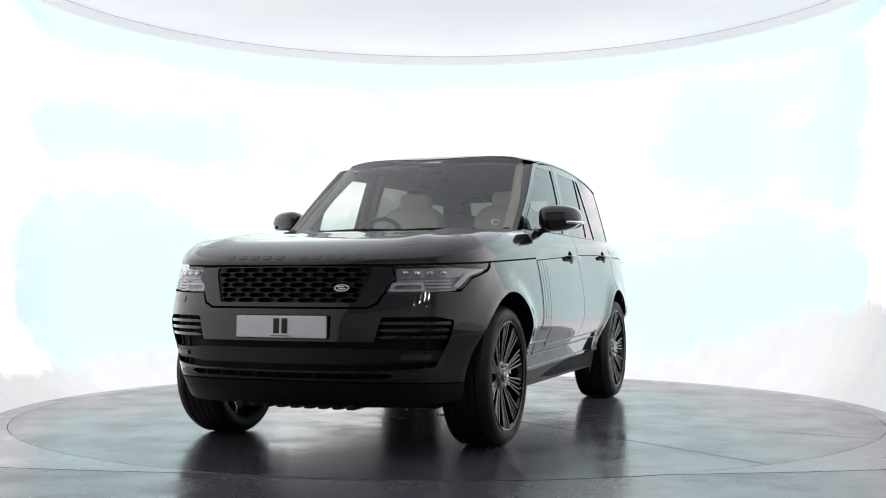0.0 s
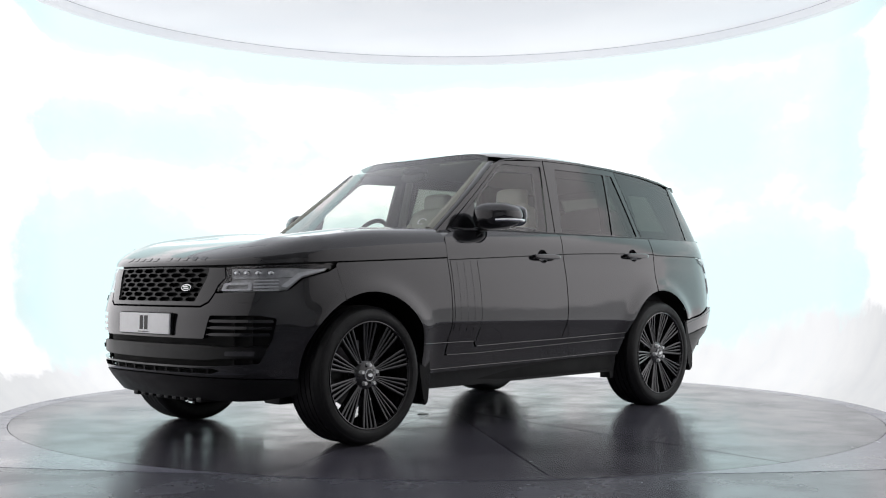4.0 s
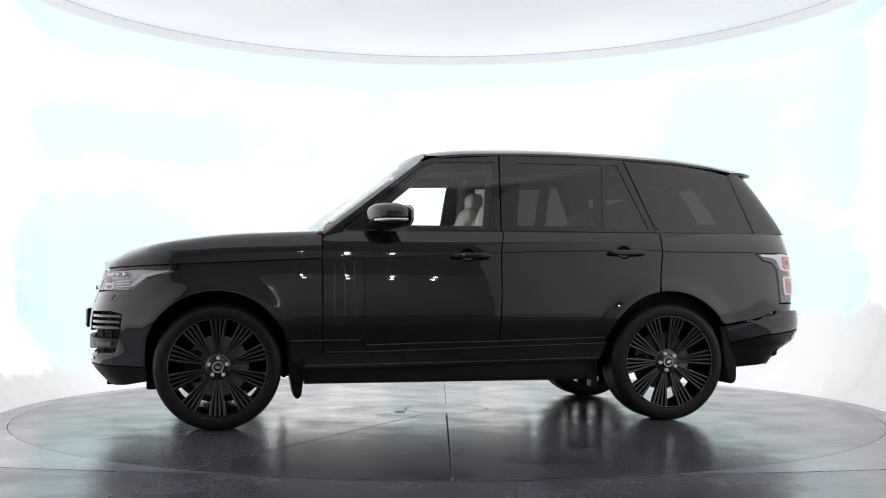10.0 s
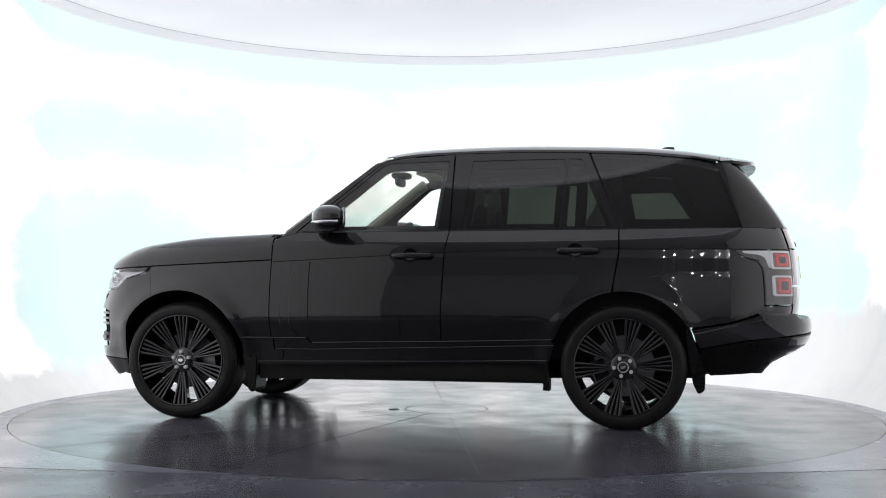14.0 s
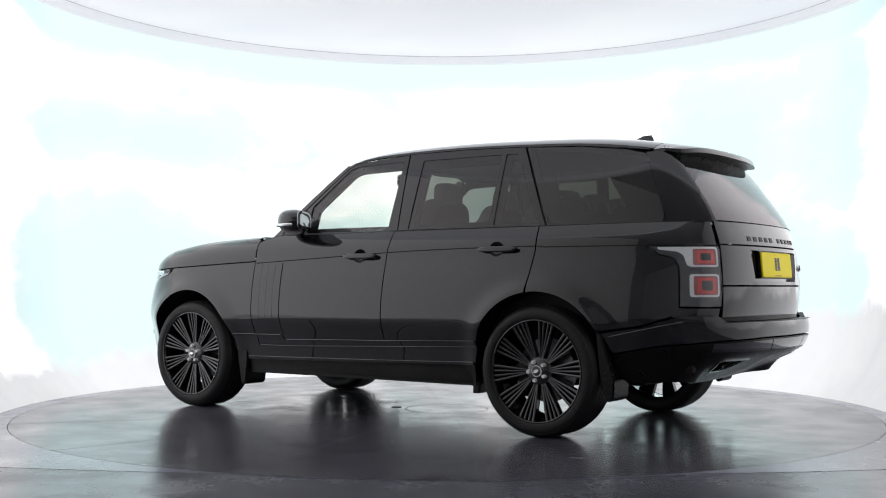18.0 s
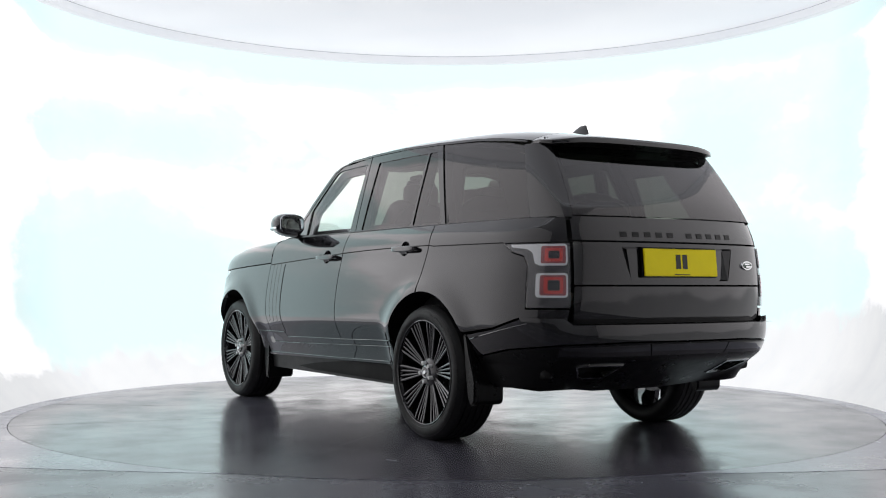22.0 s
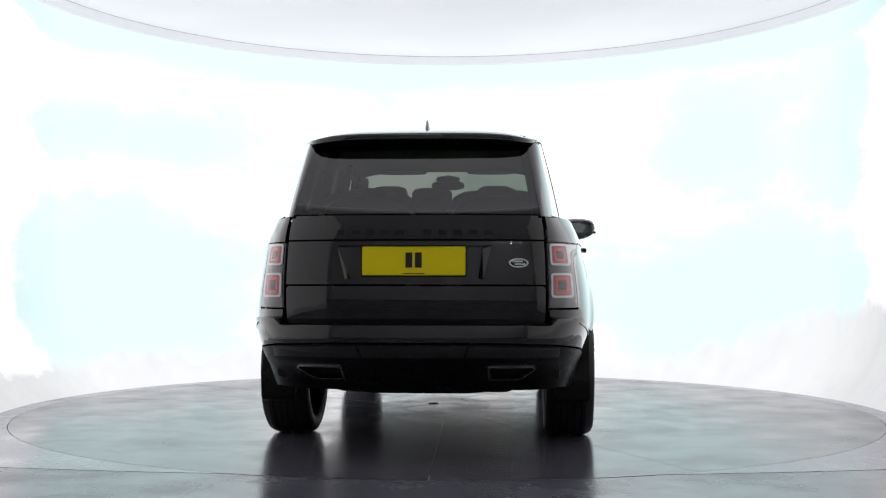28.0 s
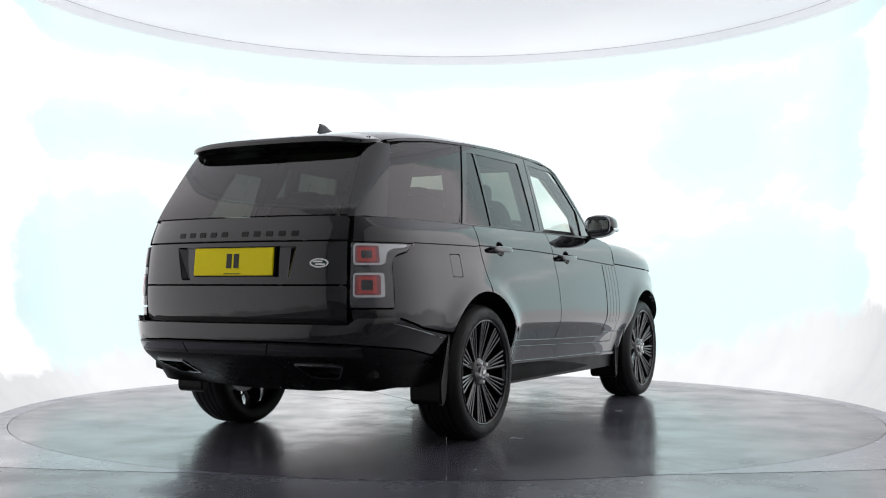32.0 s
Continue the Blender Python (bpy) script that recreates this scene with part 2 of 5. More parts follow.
M_TUBE, _nt, _b = nodes_of("lamp_diffuser")
set_in(_b, Base_Color=(0.8, 0.8, 0.8, 1), Roughness=0.6)
_b.inputs["Emission Color"].default_value = (1.0, 0.98, 0.95, 1)
_b.inputs["Emission Strength"].default_value = 210.0
M_TRAY = mat("white_lamp_tray", (0.7, 0.7, 0.7), 0.5, var=0.05)
for x, y in [(0.95 + 0.6 * k + 0.2 * row, -7.2 - 0.55 * row) for row in range(2) for k in range(4)]:
    lamp = new("ceiling_lamp")
    tagged(lamp, "small white spot lamp hung from the room ceiling", "ceiling lamp", group="spot lamps in the outer room")
    bm = bmesh.new()
    box(bm, -0.035, 0.035, -0.025, 0.025, 0.02, 0.09, 0.006)
    part("lamp_housing", bm, M_TRAY, lamp)
    bm = bmesh.new()
    bmesh.ops.create_cone(bm, cap_ends=True, segments=10, radius1=0.01, radius2=0.01, depth=0.82, matrix=Matrix.Translation((0, 0, 0.49)))
    part("rod", bm, M_TRAY, lamp)
    bm = bmesh.new()
    box(bm, -0.017, 0.017, -0.011, 0.011, 0.0, 0.022, 0.005)
    part("diffuser", bm, M_TUBE, lamp)
    lamp.matrix_basis = pose(x, y, 3.4)

# ---------------------------------------------------------------- the turntable
turntable = new("turntable")
tagged(turntable, "round grey sealed concrete turntable cut into wedge plates", "turntable")
part("turntable_rim", revolve([(0.2, -0.06), (TABLE_R, -0.06), (TABLE_R, -0.012), (0.2, -0.012)], 0, 360, 200), mat("dark_joint", (0.075, 0.075, 0.078), 0.9, var=0.2, ior=1.2), turntable)


def wedge(a0, a1, r0, r1, g, n=16):
    """A plate of the deck: a wedge with a fine chamfer, g the half-width of its joints."""
    bm = bmesh.new()
    top, low = [], []
    def ring(c, z, dst):
        for r, k in ((r0, 1), (r1, -1)):
            pts = []
            d = math.degrees((g + c) / r)
            for i in range(n + 1):
                a = radians(a0 + d + (a1 - a0 - 2 * d) * i / n)
                rr = r + k * c
                pts.append((rr * math.cos(a), rr * math.sin(a), z))
            dst += pts if k < 0 else pts[::-1]
    ring(0.0006, 0.0, top)
    ring(0.0, -0.0006, low)
    pit = [(x, y, -0.03) for x, y, z in low]
    vs = [[bm.verts.new(q) for q in row] for row in (top, low, pit)]
    m = len(top)
    for a, b in zip(vs[:-1], vs[1:]):
        for i in range(m):
            j = (i + 1) % m
            bm.faces.new((a[i], a[j], b[j], b[i]))
    for i in range(n):
        # quads from the inner arc to the outer arc
        bm.faces.new((vs[0][n - i], vs[0][n - i - 1], vs[0][n + 2 + i], vs[0][n + 1 + i]))
    bmesh.ops.recalc_face_normals(bm, faces=bm.faces)
    return bm


for k in range(14):
    a0 = 53.5 + k * 360 / 14
    part("deck_plate", wedge(a0, a0 + 360 / 14, 0.3, TABLE_R, 0.0085 if k == 0 else 0.002 if k in (5, 8, 13) else 0.0012), M_TABLE, turntable)
part("hatch", revolve([(0.001, -0.03), (0.292, -0.03), (0.292, -0.0015), (0.29, 0.0), (0.001, 0.0)], 0, 360, 64), M_TABLE, turntable, "round hatch plate at the hub")
bm = bmesh.new()
bmesh.ops.create_cone(bm, cap_ends=True, segments=24, radius1=0.04, radius2=0.036, depth=0.004, matrix=Matrix.Translation((0.36, 0.12, 0.002)))
part("drain_cap", bm, mat("worn_steel", (0.5, 0.5, 0.5), 0.35, 1.0, var=0.1), turntable, "small worn steel cap")


from mathutils.geometry import delaunay_2d_cdt


# ---------------------------------------------------------------- car materials
def gloss(name, col, rough=0.02, ior=1.45, peel=0.01, coat=1.0):
    """Lacquer: a black ground under a clear coat."""
    m, nt, b = nodes_of(name)
    set_in(b, Base_Color=(*col, 1), IOR=ior)
    b.inputs["Coat Weight"].default_value, b.inputs["Coat Roughness"].default_value = coat, rough
    b.inputs["Coat IOR"].default_value = 1.5
    b.inputs["Specular Tint"].default_value = (0.99, 0.965, 1.0, 1)
    b.inputs["Coat Tint"].default_value = (0.99, 0.985, 1.0, 1)
    nt.links.new(ramp(nt, noise_node(nt, 6, 4), [(0.35, (rough,) * 3), (0.75, (rough + 0.025,) * 3)]), b.inputs["Roughness"])
    if peel:
        bump(nt, b, noise_node(nt, 260, 2), peel, 0.001)
    return m


def pane(name, tint, rough=0.0):
    """Thin glass: tinted see-through with a glossy face."""
    m = bpy.data.materials.new(name)
    m.use_nodes = True
    nt = m.node_tree
    nt.nodes.clear()
    out = nt.nodes.new("ShaderNodeOutputMaterial")
    tr = nt.nodes.new("ShaderNodeBsdfTransparent")
    tr.inputs["Color"].default_value = (*tint, 1)
    gl = nt.nodes.new("ShaderNodeBsdfGlossy")
    gl.inputs["Roughness"].default_value = rough
    gl.inputs["Color"].default_value = (1.0, 0.97, 0.99, 1)
    lw = nt.nodes.new("ShaderNodeLayerWeight")
    lw.inputs["Blend"].default_value = 0.5
    pw = nt.nodes.new("ShaderNodeMath")
    pw.operation = "POWER"
    pw.inputs[1].default_value = 4.0
    nt.links.new(lw.outputs["Facing"], pw.inputs[0])
    fr = nt.nodes.new("ShaderNodeMath")
    fr.operation = "MULTIPLY_ADD"
    fr.inputs[1].default_value, fr.inputs[2].default_value = 0.88, 0.075
    nt.links.new(pw.outputs[0], fr.inputs[0])
    mx = nt.nodes.new("ShaderNodeMixShader")
    nt.links.new(fr.outputs[0], mx.inputs[0])
    nt.links.new(tr.outputs[0], mx.inputs[1])
    nt.links.new(gl.outputs[0], mx.inputs[2])
    nt.links.new(mx.outputs[0], out.inputs["Surface"])
    return m


PAINT = gloss("black_paint", (0.0085, 0.0085, 0.0094))
PIANO = gloss("piano_black", (0.008, 0.008, 0.0085), 0.04, 1.4)
SATIN = mat("satin_black_plastic", (0.009, 0.009, 0.0095), 0.36, var=0.25, scale=40, bumpy=0.05, ior=1.36)
RUBBER = mat("tyre_rubber", (0.011, 0.011, 0.0115), 0.5, var=0.3, scale=60, bumpy=0.2, ior=1.4)
UNDER = mat("satin_black_fascia", (0.006, 0.006, 0.0066), 0.3, var=0.2, scale=40, bumpy=0.02, ior=1.3)
VOID = mat("dark_cavity", (0.004, 0.004, 0.004), 0.8, var=0.2, scale=20)
ALLOY = gloss("gloss_black_alloy", (0.008, 0.008, 0.0084), 0.12, 1.45, 0.0, 1.0)
CHROME = mat("bright_chrome", (0.78, 0.79, 0.8), 0.14, 1.0, var=0.04, scale=30)
STEEL = mat("dull_steel", (0.26, 0.26, 0.27), 0.42, 1.0, var=0.2, scale=50)
LEATHER = mat("ivory_leather", (0.62, 0.6, 0.54), 0.5, var=0.06, scale=24, bumpy=0.12)
TRIM = mat("dark_cabin_trim", (0.02, 0.02, 0.021), 0.6, var=0.2, scale=30, bumpy=0.08)
LINING = mat("pale_headlining", (0.34, 0.34, 0.3), 0.9, var=0.06, scale=60)
PLATE_W = mat("white_plate", (0.96, 0.96, 0.97), 0.35, var=0.03, scale=20)
PLATE_Y = mat("yellow_plate", (0.96, 0.8, 0.006), 0.5, var=0.02, scale=20, ior=1.3)
INK = mat("black_print", (0.012, 0.012, 0.012), 0.4)
BADGE = mat("dark_green_enamel", (0.02, 0.06, 0.035), 0.25, var=0.1, scale=60)
LENS_DEEP = mat("deep_red_lamp_lens", (0.42, 0.1, 0.11), 0.12, var=0.12, scale=50)
LENS_RED = mat("red_lamp_lens", (0.85, 0.1, 0.09), 0.12, var=0.12, scale=50)
LENS_CLEAR = mat("frosted_lamp_lens", (0.72, 0.73, 0.75), 0.2, var=0.1, scale=60)
LENS_SMOKE = mat("smoked_lamp_lens", (0.055, 0.055, 0.06), 0.1, var=0.15, scale=30)
LAMP_BODY = mat("grey_lamp_bowl", (0.45, 0.455, 0.47), 0.3, 0.4, var=0.2, scale=40)
GLASS_FRONT = pane("clear_tinted_glass", (0.98, 0.99, 0.985))
GLASS_SCREEN = pane("windscreen_glass", (0.8, 0.86, 0.8))
GLASS_REAR = pane("privacy_glass", (0.155, 0.175, 0.155))
GLASS_LAMP = pane("lamp_cover", (0.92, 0.93, 0.94))
NUT = mat("satin_silver", (0.9, 0.9, 0.9), 0.35, 0.0, var=0.04, scale=60)
MIRROR = mat("mirror_silver", (0.34, 0.35, 0.37), 0.02, 1.0)


# ---------------------------------------------------------------- curves and skins
def spline(pts):
    """A natural cubic through (t, value) pairs; straight past its ends."""
    p = np.array(sorted(pts), float)
    t, v = p[:, 0], p[:, 1]
    n = len(t)
    h = np.diff(t)
    a = np.zeros((n, n))
    r = np.zeros(n)
    a[0, 0] = a[-1, -1] = 1
    for i in range(1, n - 1):
        a[i, i - 1], a[i, i], a[i, i + 1] = h[i - 1], 2 * (h[i - 1] + h[i]), h[i]
        r[i] = 6 * ((v[i + 1] - v[i]) / h[i] - (v[i] - v[i - 1]) / h[i - 1])
    c = np.linalg.solve(a, r)

    def f(q):
        q = np.asarray(q, float)
        k = np.clip(np.searchsorted(t, q) - 1, 0, n - 2)
        qc = np.clip(q, t[0], t[-1])
        u, w = t[k + 1] - qc, qc - t[k]
        y = (c[k] * u ** 3 + c[k + 1] * w ** 3) / (6 * h[k]) + (v[k] / h[k] - c[k] * h[k] / 6) * u + (v[k + 1] / h[k] - c[k + 1] * h[k] / 6) * w
        s0 = (v[1] - v[0]) / h[0] - h[0] * (2 * c[0] + c[1]) / 6
        s1 = (v[-1] - v[-2]) / h[-1] + h[-1] * (2 * c[-1] + c[-2]) / 6
        return y + np.where(q < t[0], (q - t[0]) * s0, 0) + np.where(q > t[-1], (q - t[-1]) * s1, 0)
    return f


class Plan:
    """A symmetric outline seen from above: s runs from the centre of the nose round the left side to the centre of the tail."""

    def __init__(self, pts):
        ext = [(x, -y) for x, y in pts[5:0:-1]] + list(pts) + [(x, -y) for x, y in pts[-2:-7:-1]]
        e = np.array(ext, float)
        d = np.concatenate([[0], np.cumsum(np.hypot(*np.diff(e, axis=0).T))])
        d -= d[5]
        self.fx, self.fy = spline(list(zip(d, e[:, 0]))), spline(list(zip(d, e[:, 1])))
        self.end = float(d[5 + len(pts) - 1])
        self.ts = np.linspace(0, self.end, 1500)
        self.tx, self.ty = self.fx(self.ts), self.fy(self.ts)
        k = int(np.argmax(self.ty))
        self.k = k

    def at(self, s):
        s = np.asarray(s, float)
        side = np.where(s < 0, -1.0, 1.0)
        q = np.abs(s)
        over = q > self.end
        q = np.where(over, 2 * self.end - q, q)
        side = np.where(over, -side, side)
        x, y = self.fx(q), self.fy(q)
        tx, ty = (self.fx(q + 1e-4) - self.fx(q - 1e-4)), (self.fy(q + 1e-4) - self.fy(q - 1e-4))
        ln = np.hypot(tx, ty)
        soft = np.clip(np.minimum(q, self.end - q) / 0.02, 0, 1)
        return x, y * side, ty / ln, (-tx / ln) * side * soft

    def sx(self, x):
        return float(np.interp(-x, -self.tx, self.ts))

    def sf(self, y):
        s = float(np.interp(abs(y), self.ty[:self.k], self.ts[:self.k]))
        return math.copysign(s, y)

    def sr(self, y):
        s = float(np.interp(-abs(y), -self.ty[self.k:], self.ts[self.k:]))
        return s if y >= 0 else 2 * self.end - s


BODY = Plan([(2.305, 0), (2.29, 0.3), (2.24, 0.56), (2.155, 0.735), (2.035, 0.853), (1.9, 0.925), (1.72, 0.965), (1.46, 0.983), (0.8, 0.983), (0, 0.972), (-0.8, 0.965), (-1.46, 0.962), (-1.95, 0.927), (-2.2, 0.886), (-2.35, 0.826), (-2.452, 0.745), (-2.532, 0.565), (-2.575, 0.3), (-2.588, 0)])
D_FRONT = spline([(0.25, 0.14), (0.32, 0.07), (0.4, 0.012), (0.5, -0.002), (0.62, 0), (0.73, 0.01), (0.8, 0.03), (0.87, 0.052), (0.95, 0.073), (1.0, 0.088), (1.06, 0.12), (1.25, 0.25)])
D_SIDE = spline([(0.25, 0.11), (0.36, 0.1), (0.45, 0.08), (0.54, 0.052), (0.61, 0.021), (0.665, 0.003), (0.7, 0.0), (0.85, 0.009), (1.0, 0.034), (1.06, 0.047), (1.12, 0.057), (1.2, 0.082), (1.25, 0.108)])
D_REAR = spline([(0.4, 0.06), (0.6, 0.045), (0.69, 0.02), (0.75, 0.008), (0.82, 0.0015), (0.9, 0.0), (1.05, 0.008), (1.12, 0.018), (1.2, 0.042), (1.27, 0.068)])
ARCHES = ((1.47, 0.405), (-1.461, 0.405))
ARCH_R = 0.448


def body_skin(s, z):
    s, z = np.asarray(s, float), np.asarray(z, float)
    x, y, nx, ny = BODY.at(s)
    wf, wr, ws = np.where(nx > 0, nx * nx, 0), np.where(nx < 0, nx * nx, 0), ny * ny
    d = wf * D_FRONT(z) + wr * D_REAR(z) + ws * D_SIDE(z)
    for cx, cz in ARCHES:
        r = np.hypot(x - cx, z - cz)
        d = d - 0.02 * ws * np.exp(-((r - ARCH_R) / 0.075) ** 2)
    return np.stack([x - nx * d, y - ny * d, z], 1)


G_BASE = spline([(0.85, 0.79), (0.45, 0.822), (0, 0.83), (-0.6, 0.824), (-1.2, 0.803), (-1.8, 0.765), (-2.2, 0.722), (-2.5, 0.68)])


def cabin_skin(x, z):
    x, z = np.asarray(x, float), np.asarray(z, float)
    q = z - 1.25
    return np.stack([x, G_BASE(x) - 0.205 * q - 0.07 * q * q, z], 1)


ROOF_Z = spline([(0.3, 1.725), (0.2, 1.768), (0.05, 1.805), (-0.3, 1.832), (-0.8, 1.838), (-1.2, 1.828), (-1.75, 1.797), (-2.1, 1.745), (-2.3, 1.7)])


def roof_skin(x, y):
    x, y = np.asarray(x, float), np.asarray(y, float)
    w = cabin_skin(x, np.full_like(x, 1.755))[:, 1]
    q = np.abs(y) / w
    return np.stack([x, y, ROOF_Z(x) - 0.055 * q ** 6 - 0.012 * q * q], 1)


def screen_skin(y, z):
    y, z = np.asarray(y, float), np.asarray(z, float)
    return np.stack([0.95 - (z - 1.235) / 0.715 - 0.26 * y * y, y, z], 1)


GATE_X = spline([(1.25, -2.515), (1.3, -2.487), (1.45, -2.385), (1.6, -2.27), (1.72, -2.16)])


def gate_skin(y, z):
    y, z = np.asarray(y, float), np.asarray(z, float)
    return np.stack([GATE_X(z) + 0.11 * y * y + 0.12 * np.abs(y) ** 4, y, z], 1)


TAIL = Plan([(2.2, 0), (2.15, 0.5), (1.9, 0.85), (0.5, 0.96), (-1.4, 0.965), (-1.86, 0.948), (-2.15, 0.915), (-2.36, 0.85), (-2.5, 0.745), (-2.59, 0.58), (-2.645, 0.3), (-2.66, 0)])
D_TAIL = spline([(0.28, 0.58), (0.34, 0.42), (0.4, 0.27), (0.46, 0.135), (0.51, 0.045), (0.545, 0.02), (0.585, 0.006), (0.64, 0.0), (0.69, 0.008)])


def tail_skin(s, z):
    s, z = np.asarray(s, float), np.asarray(z, float)
    x, y, nx, ny = TAIL.at(s)
    d = D_TAIL(z) * (0.12 + 0.88 * nx * nx) + 0.26 * ny * ny * np.clip(0.715 - z, 0, 0.25)
    return np.stack([x - nx * d, y - ny * d, z], 1)


SHUT_Z = lambda x: 1.0 + (2.13 - x) * 0.0455
HOOD_A = spline([(2.2, 0.08), (2.06, 0.108), (1.9, 0.135), (1.69, 0.153), (1.45, 0.172), (1.15, 0.178), (0.8, 0.178)])


def hood_edge():
    """The shut line of the bonnet, seen from above, left half, from the nose to the scuttle."""
    out = []
    for s in np.linspace(0, BODY.sx(0.83), 60):
        z = float(SHUT_Z(BODY.fx(s)))
        out.append(body_skin([s], [z])[0][:2])
    return np.array(out)


HOOD_EDGE = hood_edge()
HOOD_P = 0.9


def hood_roll(x):
    """The depth of the bonnet's rolled edge: longer over the nose than along the wings."""
    return 0.13 + 0.1 * np.clip((np.asarray(x, float) - 1.75) / 0.3, 0, 1)


def hood_skin(x, y):
    x, y = np.asarray(x, float), np.asarray(y, float)
    a, b = HOOD_EDGE[:-1], HOOD_EDGE[1:]
    p = np.stack([x, np.abs(y)], 1)[:, None, :]
    ab = (b - a)[None]
    u = np.clip(((p - a[None]) * ab).sum(2) / (ab ** 2).sum(2), 0, 1)
    feet = a[None] + u[..., None] * ab
    dist = np.sqrt(((feet - p) ** 2).sum(2))
    k = dist.argmin(1)
    d, foot = dist[np.arange(len(k)), k], feet[np.arange(len(k)), k, 0]
    q = np.clip(d / hood_roll(foot), 0, 1)
    rise = np.sqrt(1 - (1 - q) ** 2) ** HOOD_P
    ridge = 0.016 * np.exp(-((np.abs(y) - 0.6) / 0.075) ** 2) * np.clip((2.1 - x) / 0.4, 0, 1)
    return np.stack([x, y, SHUT_Z(x) + HOOD_A(x) * rise + ridge * q], 1)


def hood_lip(s, v):
    """The turned-down edge of the bonnet: s along the shut line, v the angle of its curl."""
    s, v = np.asarray(s, float), np.asarray(v, float)
    bx, _, nx, ny = BODY.at(s)
    z0 = SHUT_Z(bx)
    e = body_skin(s, z0)
    d = hood_roll(e[:, 0]) * (1 - np.cos(v))
    x, y = e[:, 0] - nx * d, e[:, 1] - ny * d
    return np.stack([x, y, SHUT_Z(x) + HOOD_A(x) * np.sin(np.abs(v)) ** HOOD_P], 1)


def inside(pts, poly):
    x, y = pts[:, 0], pts[:, 1]
    res = np.zeros(len(pts), bool)
    q = np.roll(poly, 1, axis=0)
    for (x1, y1), (x2, y2) in zip(poly, q):
        if y1 == y2:
            continue
        c = (y1 > y) != (y2 > y)
        res ^= c & (x < (x2 - x1) * (y - y1) / (y2 - y1) + x1)
    return res


def rounded(poly, r=0.0, step=0.02):
    """A closed outline with its corners rounded by r and its edges split at the given step."""
    p = [Vector(q) for q in poly]
    out = []
    n = len(p)
    for i in range(n):
        a, b, c = p[i - 1], p[i], p[(i + 1) % n]
        rr = r[i] if isinstance(r, (list, tuple)) else r
        k = min(rr, (a - b).length * 0.45, (c - b).length * 0.45)
        if k > 1e-4:
            p0, p1 = b + (a - b).normalized() * k, b + (c - b).normalized() * k
            for j in range(6):
                t = j / 5
                out.append(p0 * (1 - t) ** 2 + b * (2 * t * (1 - t)) + p1 * t * t)
        else:
            out.append(b)
    res = []
    for i, q in enumerate(out):
        w = out[(i + 1) % len(out)]
        m = max(1, int((w - q).length / step))
        for j in range(m):
            res.append(tuple(q.lerp(w, j / m)))
    return np.array(res)


def shrink(poly, g):
    nx = np.roll(poly, -1, 0) - np.roll(poly, 1, 0)
    ln = np.maximum(np.hypot(nx[:, 0], nx[:, 1]), 1e-9)
    n = np.stack([-nx[:, 1], nx[:, 0]], 1) / ln[:, None]
    x, y = poly[:, 0], poly[:, 1]
    area = (x * np.roll(y, -1) - np.roll(x, -1) * y).sum()
    return poly + n * g * (1 if area > 0 else -1)


def skin_normals(fn, uv, e=1e-3):
    u, v = uv[:, 0], uv[:, 1]
    n = np.cross(fn(u + e, v) - fn(u - e, v), fn(u, v + e) - fn(u, v - e))
    n /= np.maximum(np.linalg.norm(n, axis=1), 1e-12)[:, None]
    p = fn(u, v)
    if ((p - np.array([[-0.2, 0, 0.7]])) * n).sum() < 0:
        n = -n
    return p, n


